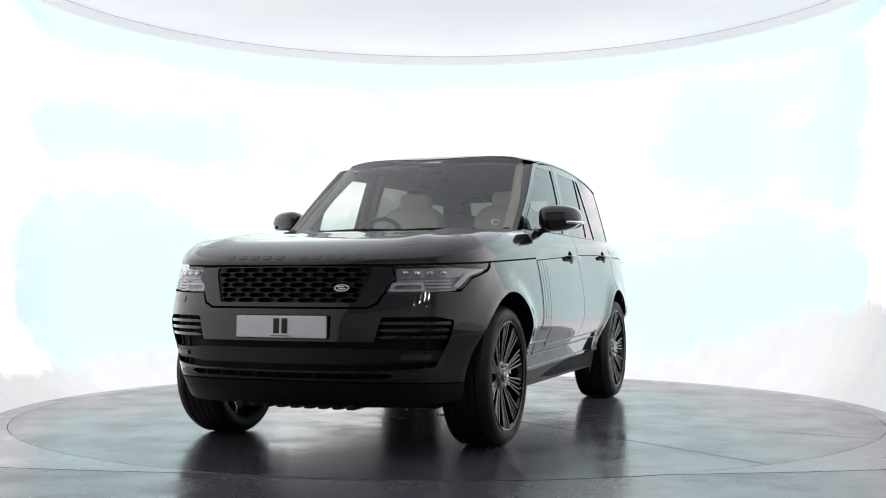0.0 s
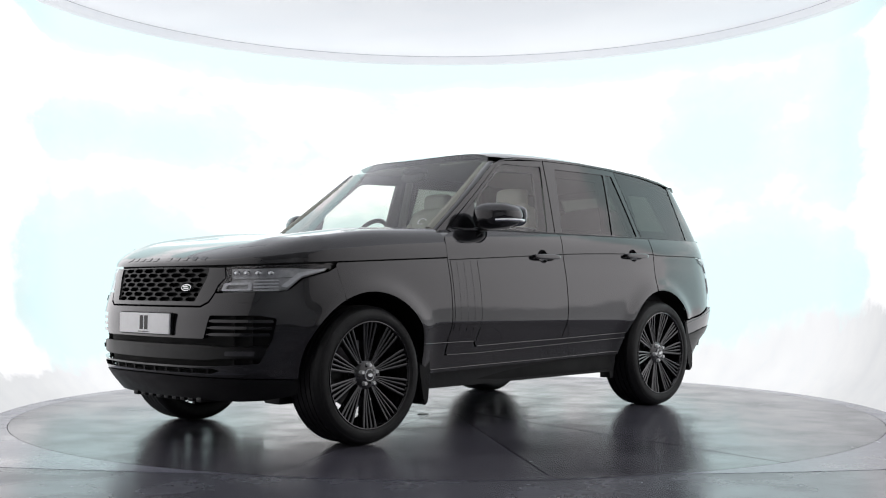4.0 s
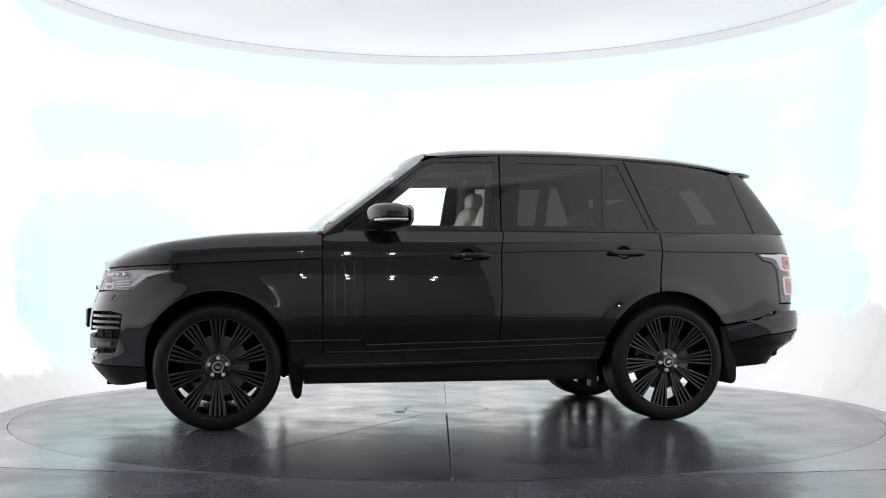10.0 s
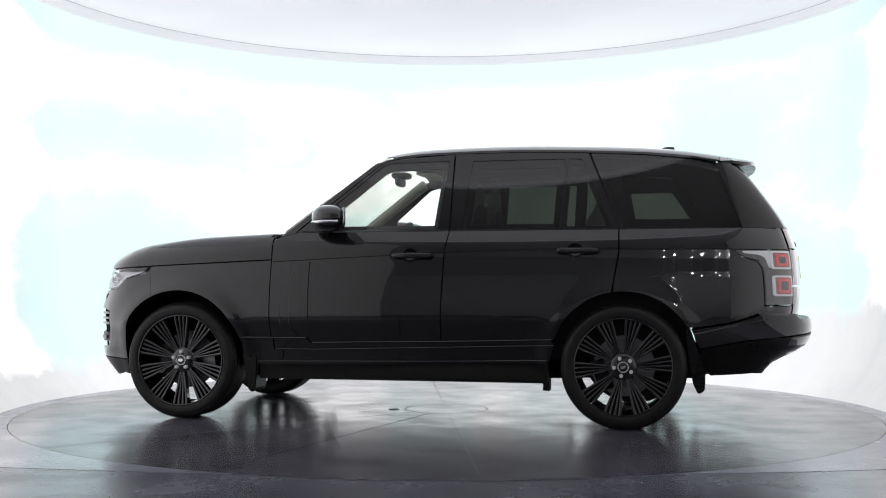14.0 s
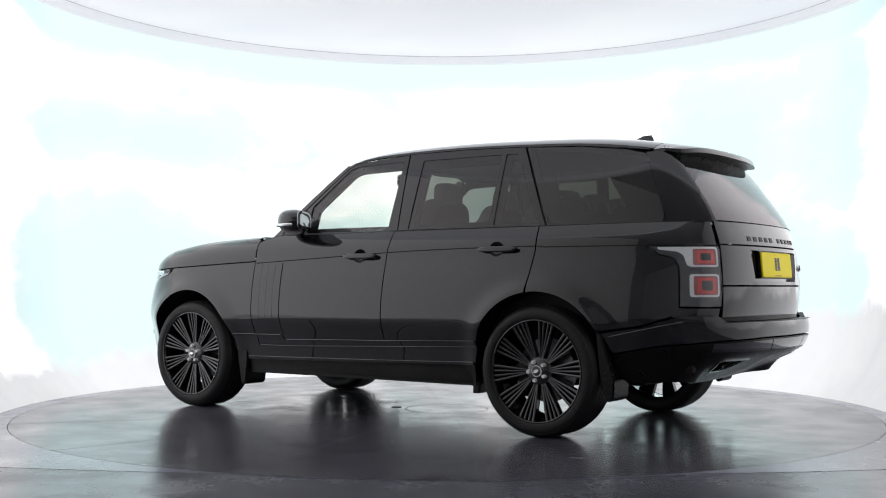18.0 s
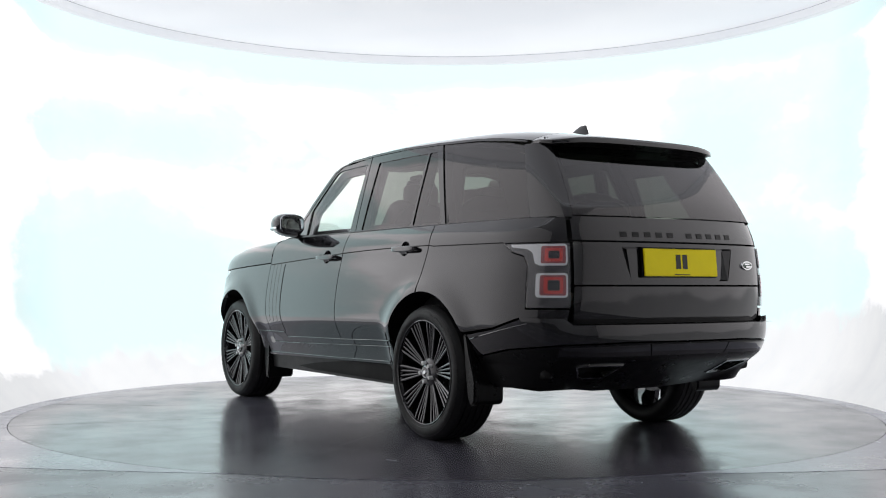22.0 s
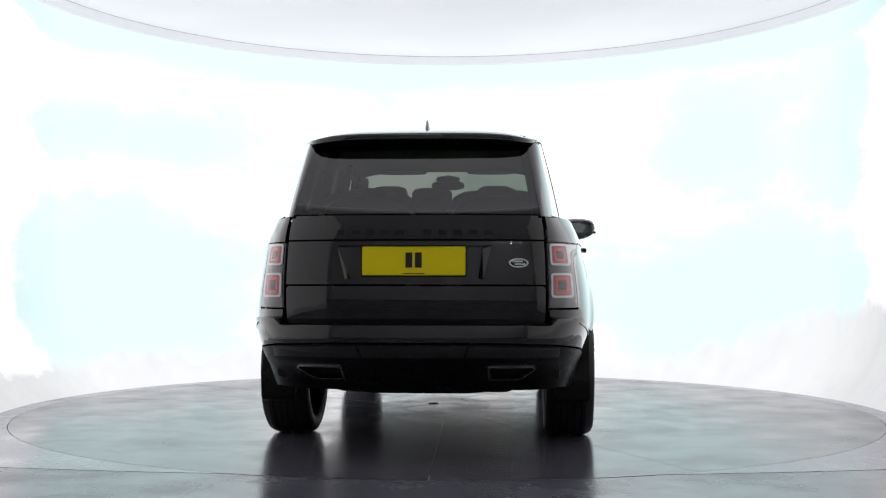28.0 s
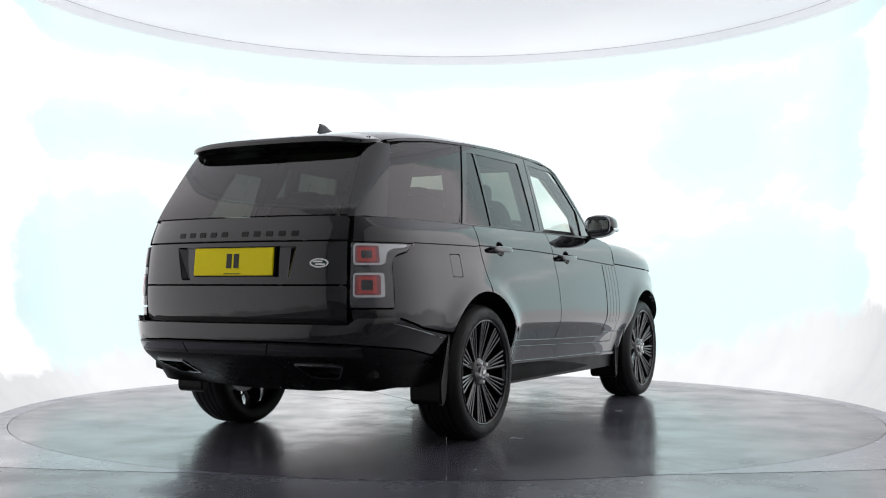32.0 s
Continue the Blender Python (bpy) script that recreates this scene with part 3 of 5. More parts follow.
def panel(name, fn, outline, material, parent, holes=(), r=0.0, step=0.03, depth=0.014, gap=0.0024, side=1, lift=0.0, label="", hole_r=0.012):
    """A sheet cut to an outline out of a skin, turned in along its edges. side -1 mirrors it to the right."""
    loops = [shrink(rounded(outline, r, step * 0.7), gap)] + [rounded(h, hole_r, step * 0.6) for h in holes]
    pts, edges = [], []
    for lp in loops:
        o = len(pts)
        pts += [tuple(q) for q in lp]
        edges += [(o + i, o + (i + 1) % len(lp)) for i in range(len(lp))]
    lo, hi = loops[0].min(0), loops[0].max(0)
    gx, gy = np.meshgrid(np.arange(lo[0], hi[0], step), np.arange(lo[1], hi[1], step * 0.87))
    gx[1::2] += step / 2
    g = np.stack([gx.ravel(), gy.ravel()], 1)
    keep = inside(g, loops[0])
    for lp in loops[1:]:
        keep &= ~inside(g, lp)
    g = g[keep]
    if len(g):
        rim = np.array(pts)
        near = np.array([(((rim - q) ** 2).sum(1)).min() for q in g])
        g = g[near > (0.45 * step) ** 2]
    pts += [tuple(q) for q in g]
    vs, _, fs, *_ = delaunay_2d_cdt([Vector(q) for q in pts], edges, [], 0, 1e-7)
    uv = np.array([tuple(v) for v in vs])
    tri = np.array([f for f in fs if len(f) == 3])
    mid = uv[tri].mean(1)
    keep = inside(mid, loops[0])
    for lp in loops[1:]:
        keep &= ~inside(mid, lp)
    tri = tri[keep]
    p, n = skin_normals(fn, uv)
    p = p + n * lift
    fnorm = np.cross(p[tri[:, 1]] - p[tri[:, 0]], p[tri[:, 2]] - p[tri[:, 0]])
    flip = (fnorm * n[tri[:, 0]]).sum(1) < 0
    tri[flip] = tri[flip][:, ::-1]
    faces = [tuple(map(int, f)) for f in tri]
    count = {}
    for a, b, c in faces:
        for e in ((a, b), (b, c), (c, a)):
            count[e] = count.get(e, 0) + 1
    verts, norms = p.tolist(), n.tolist()
    for (a, b) in [e for e in count if (e[1], e[0]) not in count]:
        pa, pb, na, nb = p[a], p[b], n[a], n[b]
        out = np.cross(pb - pa, na)
        out /= max(np.linalg.norm(out), 1e-9)
        o = len(verts)
        verts += [pa.tolist(), pb.tolist(), (pb - nb * depth).tolist(), (pa - na * depth).tolist()]
        norms += [out.tolist()] * 4
        faces.append((o + 1, o, o + 3, o + 2))
    v, nn = np.array(verts), np.array(norms)
    if side < 0:
        v[:, 1] *= -1
        nn[:, 1] *= -1
        faces = [f[::-1] for f in faces]
    used = sorted({i for f in faces for i in f})
    idx = {k: i for i, k in enumerate(used)}
    me = bpy.data.meshes.new(name)
    me.from_pydata(v[used].tolist(), [], [tuple(idx[i] for i in f) for f in faces])
    me.materials.append(material)
    me.polygons.foreach_set("use_smooth", [True] * len(me.polygons))
    me.normals_split_custom_set_from_vertices(nn[used].tolist())
    ob = new(name, me)
    ob.parent = parent
    return tagged(ob, label)


def sheet(name, fn, us, vs, material, parent, label=""):
    """A smooth sheet over a grid of parameters, shaded by the skin's own normals."""
    uu, vv = np.meshgrid(us, vs, indexing="ij")
    uv = np.stack([uu.ravel(), vv.ravel()], 1)
    p, n = skin_normals(fn, uv, 5e-4)
    m = len(vs)
    faces = []
    for i in range(len(us) - 1):
        for j in range(m - 1):
            a, b, c, d = i * m + j, (i + 1) * m + j, (i + 1) * m + j + 1, i * m + j + 1
            f = np.cross(p[b] - p[a], p[c] - p[a])
            faces.append((a, b, c, d) if f @ n[a] > 0 else (d, c, b, a))
    me = bpy.data.meshes.new(name)
    me.from_pydata(p.tolist(), [], faces)
    me.materials.append(material)
    me.polygons.foreach_set("use_smooth", [True] * len(me.polygons))
    me.normals_split_custom_set_from_vertices(n.tolist())
    ob = new(name, me)
    ob.parent = parent
    return tagged(ob, label)


def grid(fn, us, vs):
    """A bmesh sheet over a grid of parameters; fn gives an (N, 3) array."""
    bm = bmesh.new()
    uu, vv = np.meshgrid(us, vs, indexing="ij")
    p = fn(uu.ravel(), vv.ravel())
    v = [bm.verts.new(q) for q in p.tolist()]
    m = len(vs)
    for i in range(len(us) - 1):
        for j in range(m - 1):
            bm.faces.new((v[i * m + j], v[(i + 1) * m + j], v[(i + 1) * m + j + 1], v[i * m + j + 1]))
    return bm


def blob(bm, c, r, e=3.0, nu=20, nv=12):
    """A rounded box: a superellipsoid of half sizes r."""
    def sp(q, k):
        return math.copysign(abs(q) ** k, q)
    k = 2 / e
    rings = []
    for j in range(1, nv):
        ph = math.pi * (j / nv - 0.5)
        row = []
        for i in range(nu):
            th = 2 * math.pi * i / nu
            row.append(bm.verts.new((c[0] + r[0] * sp(math.cos(ph), k) * sp(math.cos(th), k), c[1] + r[1] * sp(math.cos(ph), k) * sp(math.sin(th), k), c[2] + r[2] * sp(math.sin(ph), k))))
        rings.append(row)
    lo, hi = bm.verts.new((c[0], c[1], c[2] - r[2])), bm.verts.new((c[0], c[1], c[2] + r[2]))
    for j in range(len(rings) - 1):
        for i in range(nu):
            q = (i + 1) % nu
            bm.faces.new((rings[j][i], rings[j][q], rings[j + 1][q], rings[j + 1][i]))
    for i in range(nu):
        q = (i + 1) % nu
        bm.faces.new((lo, rings[0][q], rings[0][i]))
        bm.faces.new((hi, rings[-1][i], rings[-1][q]))
    return bm


def tube(bm, path, rad, n=8, closed=False, flat=1.0):
    """A rod along a path; flat squeezes its section."""
    p = [Vector(q) for q in path]
    rings = []
    for i, q in enumerate(p):
        a = p[i - 1] if (i or closed) else q
        b = p[(i + 1) % len(p)] if (i < len(p) - 1 or closed) else q
        d = (b - a).normalized()
        up = Vector((0, 0, 1)) if abs(d.z) < 0.95 else Vector((1, 0, 0))
        s = d.cross(up).normalized()
        w = s.cross(d)
        rings.append([bm.verts.new(q + s * (rad * math.cos(2 * math.pi * k / n)) + w * (rad * flat * math.sin(2 * math.pi * k / n))) for k in range(n)])
    for i in range(len(rings) if closed else len(rings) - 1):
        a, b = rings[i], rings[(i + 1) % len(rings)]
        for k in range(n):
            bm.faces.new((a[k], a[(k + 1) % n], b[(k + 1) % n], b[k]))
    if not closed:
        bm.faces.new(rings[0][::-1])
        bm.faces.new(rings[-1])
    return bm


def slab(bm, poly, fn, th):
    """A bar: a small outline on a skin, raised by th (flat-sided)."""
    uv = np.array(poly, float)
    p, n = skin_normals(fn, uv)
    lo = [bm.verts.new(q) for q in (p - n * 0.002).tolist()]
    hi = [bm.verts.new(q) for q in (p + n * th).tolist()]
    m = len(lo)
    for i in range(m):
        j = (i + 1) % m
        bm.faces.new((lo[i], lo[j], hi[j], hi[i]))
    bm.faces.new(hi)
    bmesh.ops.recalc_face_normals(bm, faces=bm.faces)
    return bm


def flip_y(bm):
    for v in bm.verts:
        v.co.y = -v.co.y
    bmesh.ops.reverse_faces(bm, faces=bm.faces)
    return bm


def arch(i, a0, a1, n=16, r=ARCH_R):
    cx, cz = ARCHES[i]
    return [(cx + r * math.cos(radians(a0 + (a1 - a0) * k / n)), cz + r * math.sin(radians(a0 + (a1 - a0) * k / n))) for k in range(n + 1)]


def X(pts):
    return [(BODY.sx(x), z) for x, z in pts]


def F(pts):
    return [(BODY.sf(y), z) for y, z in pts]


def R(pts):
    return [(BODY.sr(y), z) for y, z in pts]


# ---------------------------------------------------------------- the car
car = new("car")
tagged(car, "glossy black four-wheel-drive estate car with black alloy wheels", "car")
RT = lambda x: float(ROOF_Z(x)) - 0.067


def mirrored(half):
    """A full outline from its left half, which runs from the centre out and back to the centre."""
    return list(half) + [(-s, z) for s, z in reversed(half) if abs(s) > 1e-6]


# --- nose
bumper_left = F([(0, 0.77), (0.46, 0.77), (0.515, 0.795), (0.545, 0.847)]) + X([(1.986, 0.86), (1.905, 0.926), (1.745, 0.967), (1.7, 0.992), (1.668, 0.85)]) + X(arch(0, 64, -3, 12)) + X([(1.92, 0.384)]) + F([(0.6, 0.395), (0, 0.4)])
vent_left = F([(0, 0.602), (0.5, 0.602), (0.535, 0.727), (0.79, 0.729), (0.853, 0.712), (0.838, 0.6), (0.79, 0.472), (0.52, 0.455), (0, 0.452)])
low_slot = F([(0, 0.442), (0.56, 0.444), (0.6, 0.432), (0.55, 0.416), (0, 0.412)])
panel("front_bumper", body_skin, mirrored(bumper_left), PAINT, car, holes=[mirrored(vent_left), mirrored(low_slot)], step=0.028, depth=0.035)
panel("bumper_cavity", body_skin, mirrored(F([(0, 0.62), (0.5, 0.62), (0.54, 0.75), (0.8, 0.75)]) + X([(1.9, 0.75), (1.93, 0.4)]) + F([(0.6, 0.4), (0, 0.4)])), VOID, car, step=0.05, lift=-0.05, depth=0.004)
blade = panel("bumper_blade", body_skin, mirrored(F([(0, 0.566), (0.5, 0.566), (0.6, 0.558), (0.82, 0.556), (0.806, 0.5), (0.6, 0.497), (0.5, 0.488), (0, 0.486)])), SATIN, car, r=0.006, step=0.03, depth=0.03, gap=0, lift=-0.006)
chin_left = F([(0, 0.397), (0.6, 0.392)]) + X([(1.92, 0.382), (1.91, 0.33), (1.93, 0.295)]) + F([(0.8, 0.268), (0.66, 0.26), (0.4, 0.26), (0, 0.262)])
panel("chin_panel", body_skin, mirrored(chin_left), SATIN, car, step=0.035, depth=0.03, lift=0.002)
for i in range(10):
    # upright ribs in the low slot
    y = (i - 4.5) * 0.112
    panel("slot_rib", body_skin, F([(y - 0.006, 0.446), (y + 0.006, 0.446), (y + 0.006, 0.408), (y - 0.006, 0.408)]), SATIN, car, step=0.03, depth=0.01, gap=0, lift=-0.02)
for i in range(9):
    bm = bmesh.new()
    y = (i - 4) * 0.082
    box(bm, 2.02, 2.17, y - 0.024, y + 0.024, 0.243, 0.275, 0.008)
    part("skid_tooth", bm, SATIN, car)
for sd in (1, -1):
    for k, z in enumerate((0.698, 0.662, 0.626)):
        panel("vent_vane", body_skin, F([(0.51, z - 0.002), (0.55, z + 0.008), (0.84 - 0.006 * k, z + 0.008), (0.845 - 0.006 * k, z - 0.008), (0.55, z - 0.008)]), PIANO, car, r=0.004, step=0.03, depth=0.03, gap=0, lift=-0.004, side=sd)
    for y in (0.655, 0.745):
        panel("vent_post", body_skin, F([(y, 0.725), (y + 0.016, 0.725), (y + 0.016, 0.46), (y, 0.46)]), VOID, car, step=0.04, depth=0.012, gap=0, lift=-0.026, side=sd)
    fog = panel("fog_lamp", body_skin, F([(0.63, 0.538), (0.775, 0.54), (0.768, 0.513), (0.63, 0.513)]), LENS_SMOKE, car, r=0.005, step=0.03, depth=0.01, gap=0, lift=0.003, side=sd, label="slim smoked fog lamp")
    panel("washer_cap", body_skin, F([(0.69, 0.828), (0.8, 0.832), (0.78, 0.796), (0.69, 0.795)]), PAINT, car, r=0.012, step=0.02, depth=0.006, gap=0, lift=0.0035, side=sd)

# grille and its surround
sur_left = F([(0, 0.776), (0.455, 0.776), (0.508, 0.8), (0.54, 0.85), (0.552, 0.885), (0.598, 0.93), (0.582, 0.985), (0, 0.99)])
gr_left = F([(0, 0.984), (0.47, 0.98), (0.462, 0.93), (0.405, 0.8), (0, 0.8)])
surround = panel("grille_surround", body_skin, mirrored(sur_left), PIANO, car, holes=[mirrored(gr_left)], step=0.03, depth=0.04)
cells = []
for row in range(7):
    zc = 0.8135 + row * 0.0262
    for c in range(-4, 5):
        yc = (c + (0.5 if row % 2 else 0)) * 0.122
        lim = 0.4 + (zc - 0.8) * 0.38
        y0, y1 = max(yc - 0.056, -lim), min(yc + 0.056, lim)
        if y1 - y0 < 0.034:
            continue
        a, h = min(0.022, (y1 - y0) * 0.3), 0.0116
        cells.append(F([(y0, zc), (y0 + a, zc + h), (y1 - a, zc + h), (y1, zc), (y1 - a, zc - h), (y0 + a, zc - h)]))
panel("grille_mesh", body_skin, mirrored(gr_left), SATIN, car, holes=cells, hole_r=0.003, step=0.016, depth=0.034, gap=-0.003, lift=-0.008, label="black honeycomb grille mesh")
panel("grille_cavity", body_skin, mirrored(F([(0, 0.985), (0.48, 0.982), (0.42, 0.795), (0, 0.795)])), VOID, car, step=0.05, lift=-0.045, depth=0.004)


def badge(c, rot, w, parent):
    """An oval enamel badge with a bright rim and plain bars in place of its lettering."""
    m = Matrix.Translation(c) @ rot
    bm = bmesh.new()
    bmesh.ops.create_cone(bm, cap_ends=True, segments=32, radius1=1, radius2=0.94, depth=1, matrix=m @ Matrix.Diagonal((w, w * 0.47, 0.012, 1)))
    rim = part("badge", bm, CHROME, parent, "oval silver and green badge")
    bm = bmesh.new()
    bmesh.ops.create_cone(bm, cap_ends=True, segments=32, radius1=1, radius2=0.96, depth=1, matrix=m @ Matrix.Translation((0, 0, 0.0045)) @ Matrix.Diagonal((w * 0.8, w * 0.33, 0.008, 1)))
    part("badge_field", bm, BADGE, rim)
    for dx, dy in ((-0.12, 0.13), (0.12, -0.13)):
        bm = bmesh.new()
        bmesh.ops.create_cube(bm, size=1, matrix=m @ Matrix.Translation((dx * w, dy * w, 0.008)) @ Matrix.Diagonal((w * 0.95, w * 0.16, 0.004, 1)))
        part("badge_bar", bm, CHROME, rim)


def facing(n, up=(0, 0, 1)):
    """A turn that lays a thing's own z along n with its y as near up as can be."""
    z = Vector(n).normalized()
    x = Vector(up).cross(z).normalized()
    return Matrix((x, z.cross(x), z)).transposed().to_4x4()


def on_skin(fn, u, v, out=0.0):
    p, n = skin_normals(fn, np.array([[u, v]], float))
    if (n[0] * (p[0] - np.array([-0.2, 0, 0.7]))).sum() < 0:
        n = -n
    return Vector(p[0] + n[0] * out), Vector(n[0])


c, n = on_skin(body_skin, BODY.sf(0.318), 0.873, 0.004)
badge(c, facing(n), 0.044, car)

# bonnet
hl = [tuple(q) for q in HOOD_EDGE]
rear_edge = [(0.868, 0.8), (0.905, 0.6), (0.95, 0.35), (0.97, 0.12)]
LIP_V = math.acos(1 - 0.055 / 0.13)
S_END = BODY.sx(0.83)
curl = [tuple(q[:2]) for q in hood_lip(np.linspace(0, S_END, 70), np.full(70, LIP_V))]
curl = [q for q in curl if q[0] > 0.836] + [(0.842, 0.85)]
hood_outline = curl + rear_edge + [(0.972, 0)] + [(x, -y) for x, y in reversed(rear_edge)] + [(x, -y) for x, y in reversed(curl)][:-1]
# unseen dark sheet under the bonnet, stops light leaking through the shut gap
stop_edge = [(x - 0.035, y * 0.965) for x, y in hl if x > 0.88]
panel("bonnet_gap_stop", lambda x, y: np.stack([x, y, SHUT_Z(np.asarray(x)) + 0.012], 1), stop_edge + [(0.84, 0.5), (0.84, -0.5)] + [(x, -y) for x, y in reversed(stop_edge)][:-1], VOID, car, step=0.08, depth=0.05, gap=0)
bonnet = panel("bonnet", hood_skin, hood_outline, PAINT, car, step=0.032, depth=0.02, gap=0.0)
sheet("bonnet_lip", hood_lip, np.linspace(-S_END, S_END, 161), np.concatenate([np.linspace(0.004, 0.12, 6), np.linspace(0.17, LIP_V + 0.02, 14)]), PAINT, bonnet)
for i in range(10):
    # the nose lettering as plain raised bars
    y = (i - 4.5) * 0.078 + (0.03 if i > 4 else -0.03)
    bm = bmesh.new()
    x0 = float(np.interp(abs(y), HOOD_EDGE[:, 1], HOOD_EDGE[:, 0]))
    slab(bm, [(x0 - 0.012, y - 0.02), (x0 - 0.012, y + 0.02), (x0 - 0.03, y + 0.02), (x0 - 0.03, y - 0.02)], hood_skin, 0.0025)
    part("nose_bar", bm, PIANO, bonnet)

# scuttle, wipers, screen
bm = grid(lambda u, v: np.stack([0.972 - 0.2 * u * u - 0.06 * v - 0.01, u, 1.205 + 0.03 * v - 0.02 * u * u], 1), np.linspace(-0.82, 0.82, 40), np.linspace(-1, 1.2, 6))
part("scuttle", bm, SATIN, car)
def header(y):
    """Where the screen meets the roof."""
    x = 0.19
    for _ in range(30):
        z = float(roof_skin([x], [y])[0, 2])
        x = 0.95 - (z - 1.235) / 0.715 - 0.26 * y * y
    return x, z


screen = panel("windscreen", screen_skin, [(-0.782, 1.24), (-0.4, 1.228), (0, 1.225), (0.4, 1.228), (0.782, 1.24), (0.684, 1.69)] + [(y, header(y)[1] - 0.001) for y in np.linspace(0.64, -0.64, 15)] + [(-0.684, 1.69)], GLASS_SCREEN, car, r=[0.03] * 6 + [0] * 15 + [0.03], step=0.05, depth=0.004, label="clear green-tinted windscreen")
for off, ln in ((-0.5, 0.62), (0.1, 0.58)):
    bm = bmesh.new()
    pts = [screen_skin([off + ln * t], [1.226 + 0.008 * math.sin(math.pi * t)])[0] + np.array([0.012, 0, 0.008]) for t in np.linspace(0, 1, 10)]
    tube(bm, pts, 0.008, 6)
    tube(bm, [pts[5], pts[2] + np.array([0.03, 0, -0.012]), pts[0] + np.array([0.05, 0, -0.03])], 0.006, 6)
    part("wiper", bm, SATIN, car)
bm = bmesh.new()
c, n = on_skin(screen_skin, 0.66, 1.285, 0.003)
tube(bm, [c + facing(n).to_3x3() @ Vector((0.026 * math.cos(a), 0.03 * math.sin(a), 0)) for a in np.linspace(0.3, 5.2, 20)], 0.0035, 6)
part("screen_sticker", bm, PLATE_W, screen, "small white ring sticker")


# --- flanks
CUP_A, CUP_B = 0.05, 0.044


def cup_hole(x, z):
    return [(BODY.sx(x) + CUP_A * math.cos(a), z + CUP_B * math.sin(a)) for a in np.linspace(0, 2 * math.pi, 18, endpoint=False)]


def flank(sd):
    fl = arch(0, 64, 176, 20)
    wing = X([(1.704, 1.0)] + [(x, SHUT_Z(x) - 0.005) for x in (1.69, 1.6, 1.4, 1.1, 0.8275)] + [(0.8275, 0.545), (1.03, 0.54)] + fl[::-1] + [(1.672, 0.85)])
    panel("front_wing", body_skin, wing, PAINT, car, side=sd, step=0.03)
    sail = X([(0.826, SHUT_Z(0.826)), (0.825, 1.165), (0.818, 1.188), (0.77, 1.212), (0.66, 1.236), (-0.355, 1.24), (-0.33, 1.115), (-0.31, 0.533), (0.13, 0.526), (0.556, 0.516), (0.579, 0.548), (0.825, 0.548)])
    door = panel("front_door", body_skin, sail, PAINT, car, side=sd, step=0.03, r=[0, 0, 0, 0, 0, 0, 0, 0.01, 0, 0.014, 0.014, 0.01], holes=[cup_hole(-0.107, 1.083)])
    rear = X([(-0.357, 1.24), (-0.333, 1.115), (-0.313, 0.532), (-1.02, 0.552)] + arch(1, 19, 81, 14) + [(-1.4, 0.9), (-1.436, 1.1), (-1.436, 1.243)])
    rdoor = panel("rear_door", body_skin, rear, PAINT, car, side=sd, step=0.03, holes=[cup_hole(-1.166, 1.11)])
    quarter = X([(-1.44, 1.243), (-1.44, 1.1), (-1.404, 0.9)] + arch(1, 82.5, 149, 14) + [(-1.87, 0.632), (-2.1, 0.665), (-2.31, 0.733), (-2.31, 0.99), (-2.285, 1.04), (-2.2, 1.063), (-2.135, 1.113)]) + R([(0.695, 1.113), (0.7, 1.25)]) + X([(-2.3, 1.249), (-2.0, 1.247)])
    flap = X([(-1.69, 1.066), (-1.8, 1.066), (-1.8, 0.935), (-1.69, 0.935)])
    rq = panel("rear_quarter", body_skin, quarter, PAINT, car, side=sd, step=0.03, holes=[flap] if sd < 0 else ())
    if sd < 0:
        panel("fuel_flap", body_skin, flap, PAINT, rq, side=sd, r=0.02, gap=0.004, lift=-0.001)
    lip = X([(0.812, 0.543), (0.583, 0.544), (0.56, 0.512), (0.13, 0.521), (-0.31, 0.528), (-1.02, 0.547), (-1.032, 0.516), (-0.325, 0.496), (0.53, 0.473), (0.812, 0.473)])
    panel("sill_step", body_skin, lip, PAINT, car, side=sd, step=0.03, lift=-0.002, r=[0, 0.014, 0.014, 0, 0, 0, 0, 0, 0, 0])
    for nm, rad, line in (("door_lip", 0.0035, [(0.548, 0.5145), (0.13, 0.524), (-0.3, 0.531), (-0.31, 0.531), (-1.02, 0.5505)]), ("door_lip", 0.0035, [(1.03, 0.545), (0.83, 0.546), (0.588, 0.546)]), ("sill_bead", 0.003, [(0.8, 0.471), (0.53, 0.4705), (-0.325, 0.494), (-1.03, 0.514)]), ("sill_bead", 0.0035, [(0.93, 0.386), (-0.324, 0.403), (-0.985, 0.418)])):
        bm = bmesh.new()
        xs = np.linspace(line[0][0], line[-1][0], 30)
        zs = np.interp(-xs, [-q[0] for q in line], [q[1] for q in line])
        tube(bm, [on_skin(body_skin, BODY.sx(x), z, 0.001)[0] for x, z in zip(xs, zs)], rad, 6)
        if sd < 0:
            flip_y(bm)
        part(nm, bm, PAINT, car)
    sill = X([(1.03, 0.541), (0.817, 0.541), (0.817, 0.468), (0.53, 0.468), (-0.325, 0.491), (-1.035, 0.511), (-1.0, 0.41), (0.3, 0.378), (0.9, 0.374), (1.02, 0.42)])
    panel("sill", body_skin, sill, PAINT, car, side=sd, step=0.035, lift=-0.004)
    low = X([(0.93, 0.372), (0.3, 0.375), (-0.99, 0.405), (-0.985, 0.268), (0.93, 0.268)])
    panel("rocker_panel", body_skin, low, SATIN, car, side=sd, step=0.04, lift=-0.012, depth=0.03)
    panel("sill_strip", body_skin, X([(0.93, 0.383), (-0.99, 0.417), (-0.99, 0.402), (0.93, 0.367)]), PIANO, car, side=sd, step=0.03, lift=0.004, depth=0.012, gap=0)
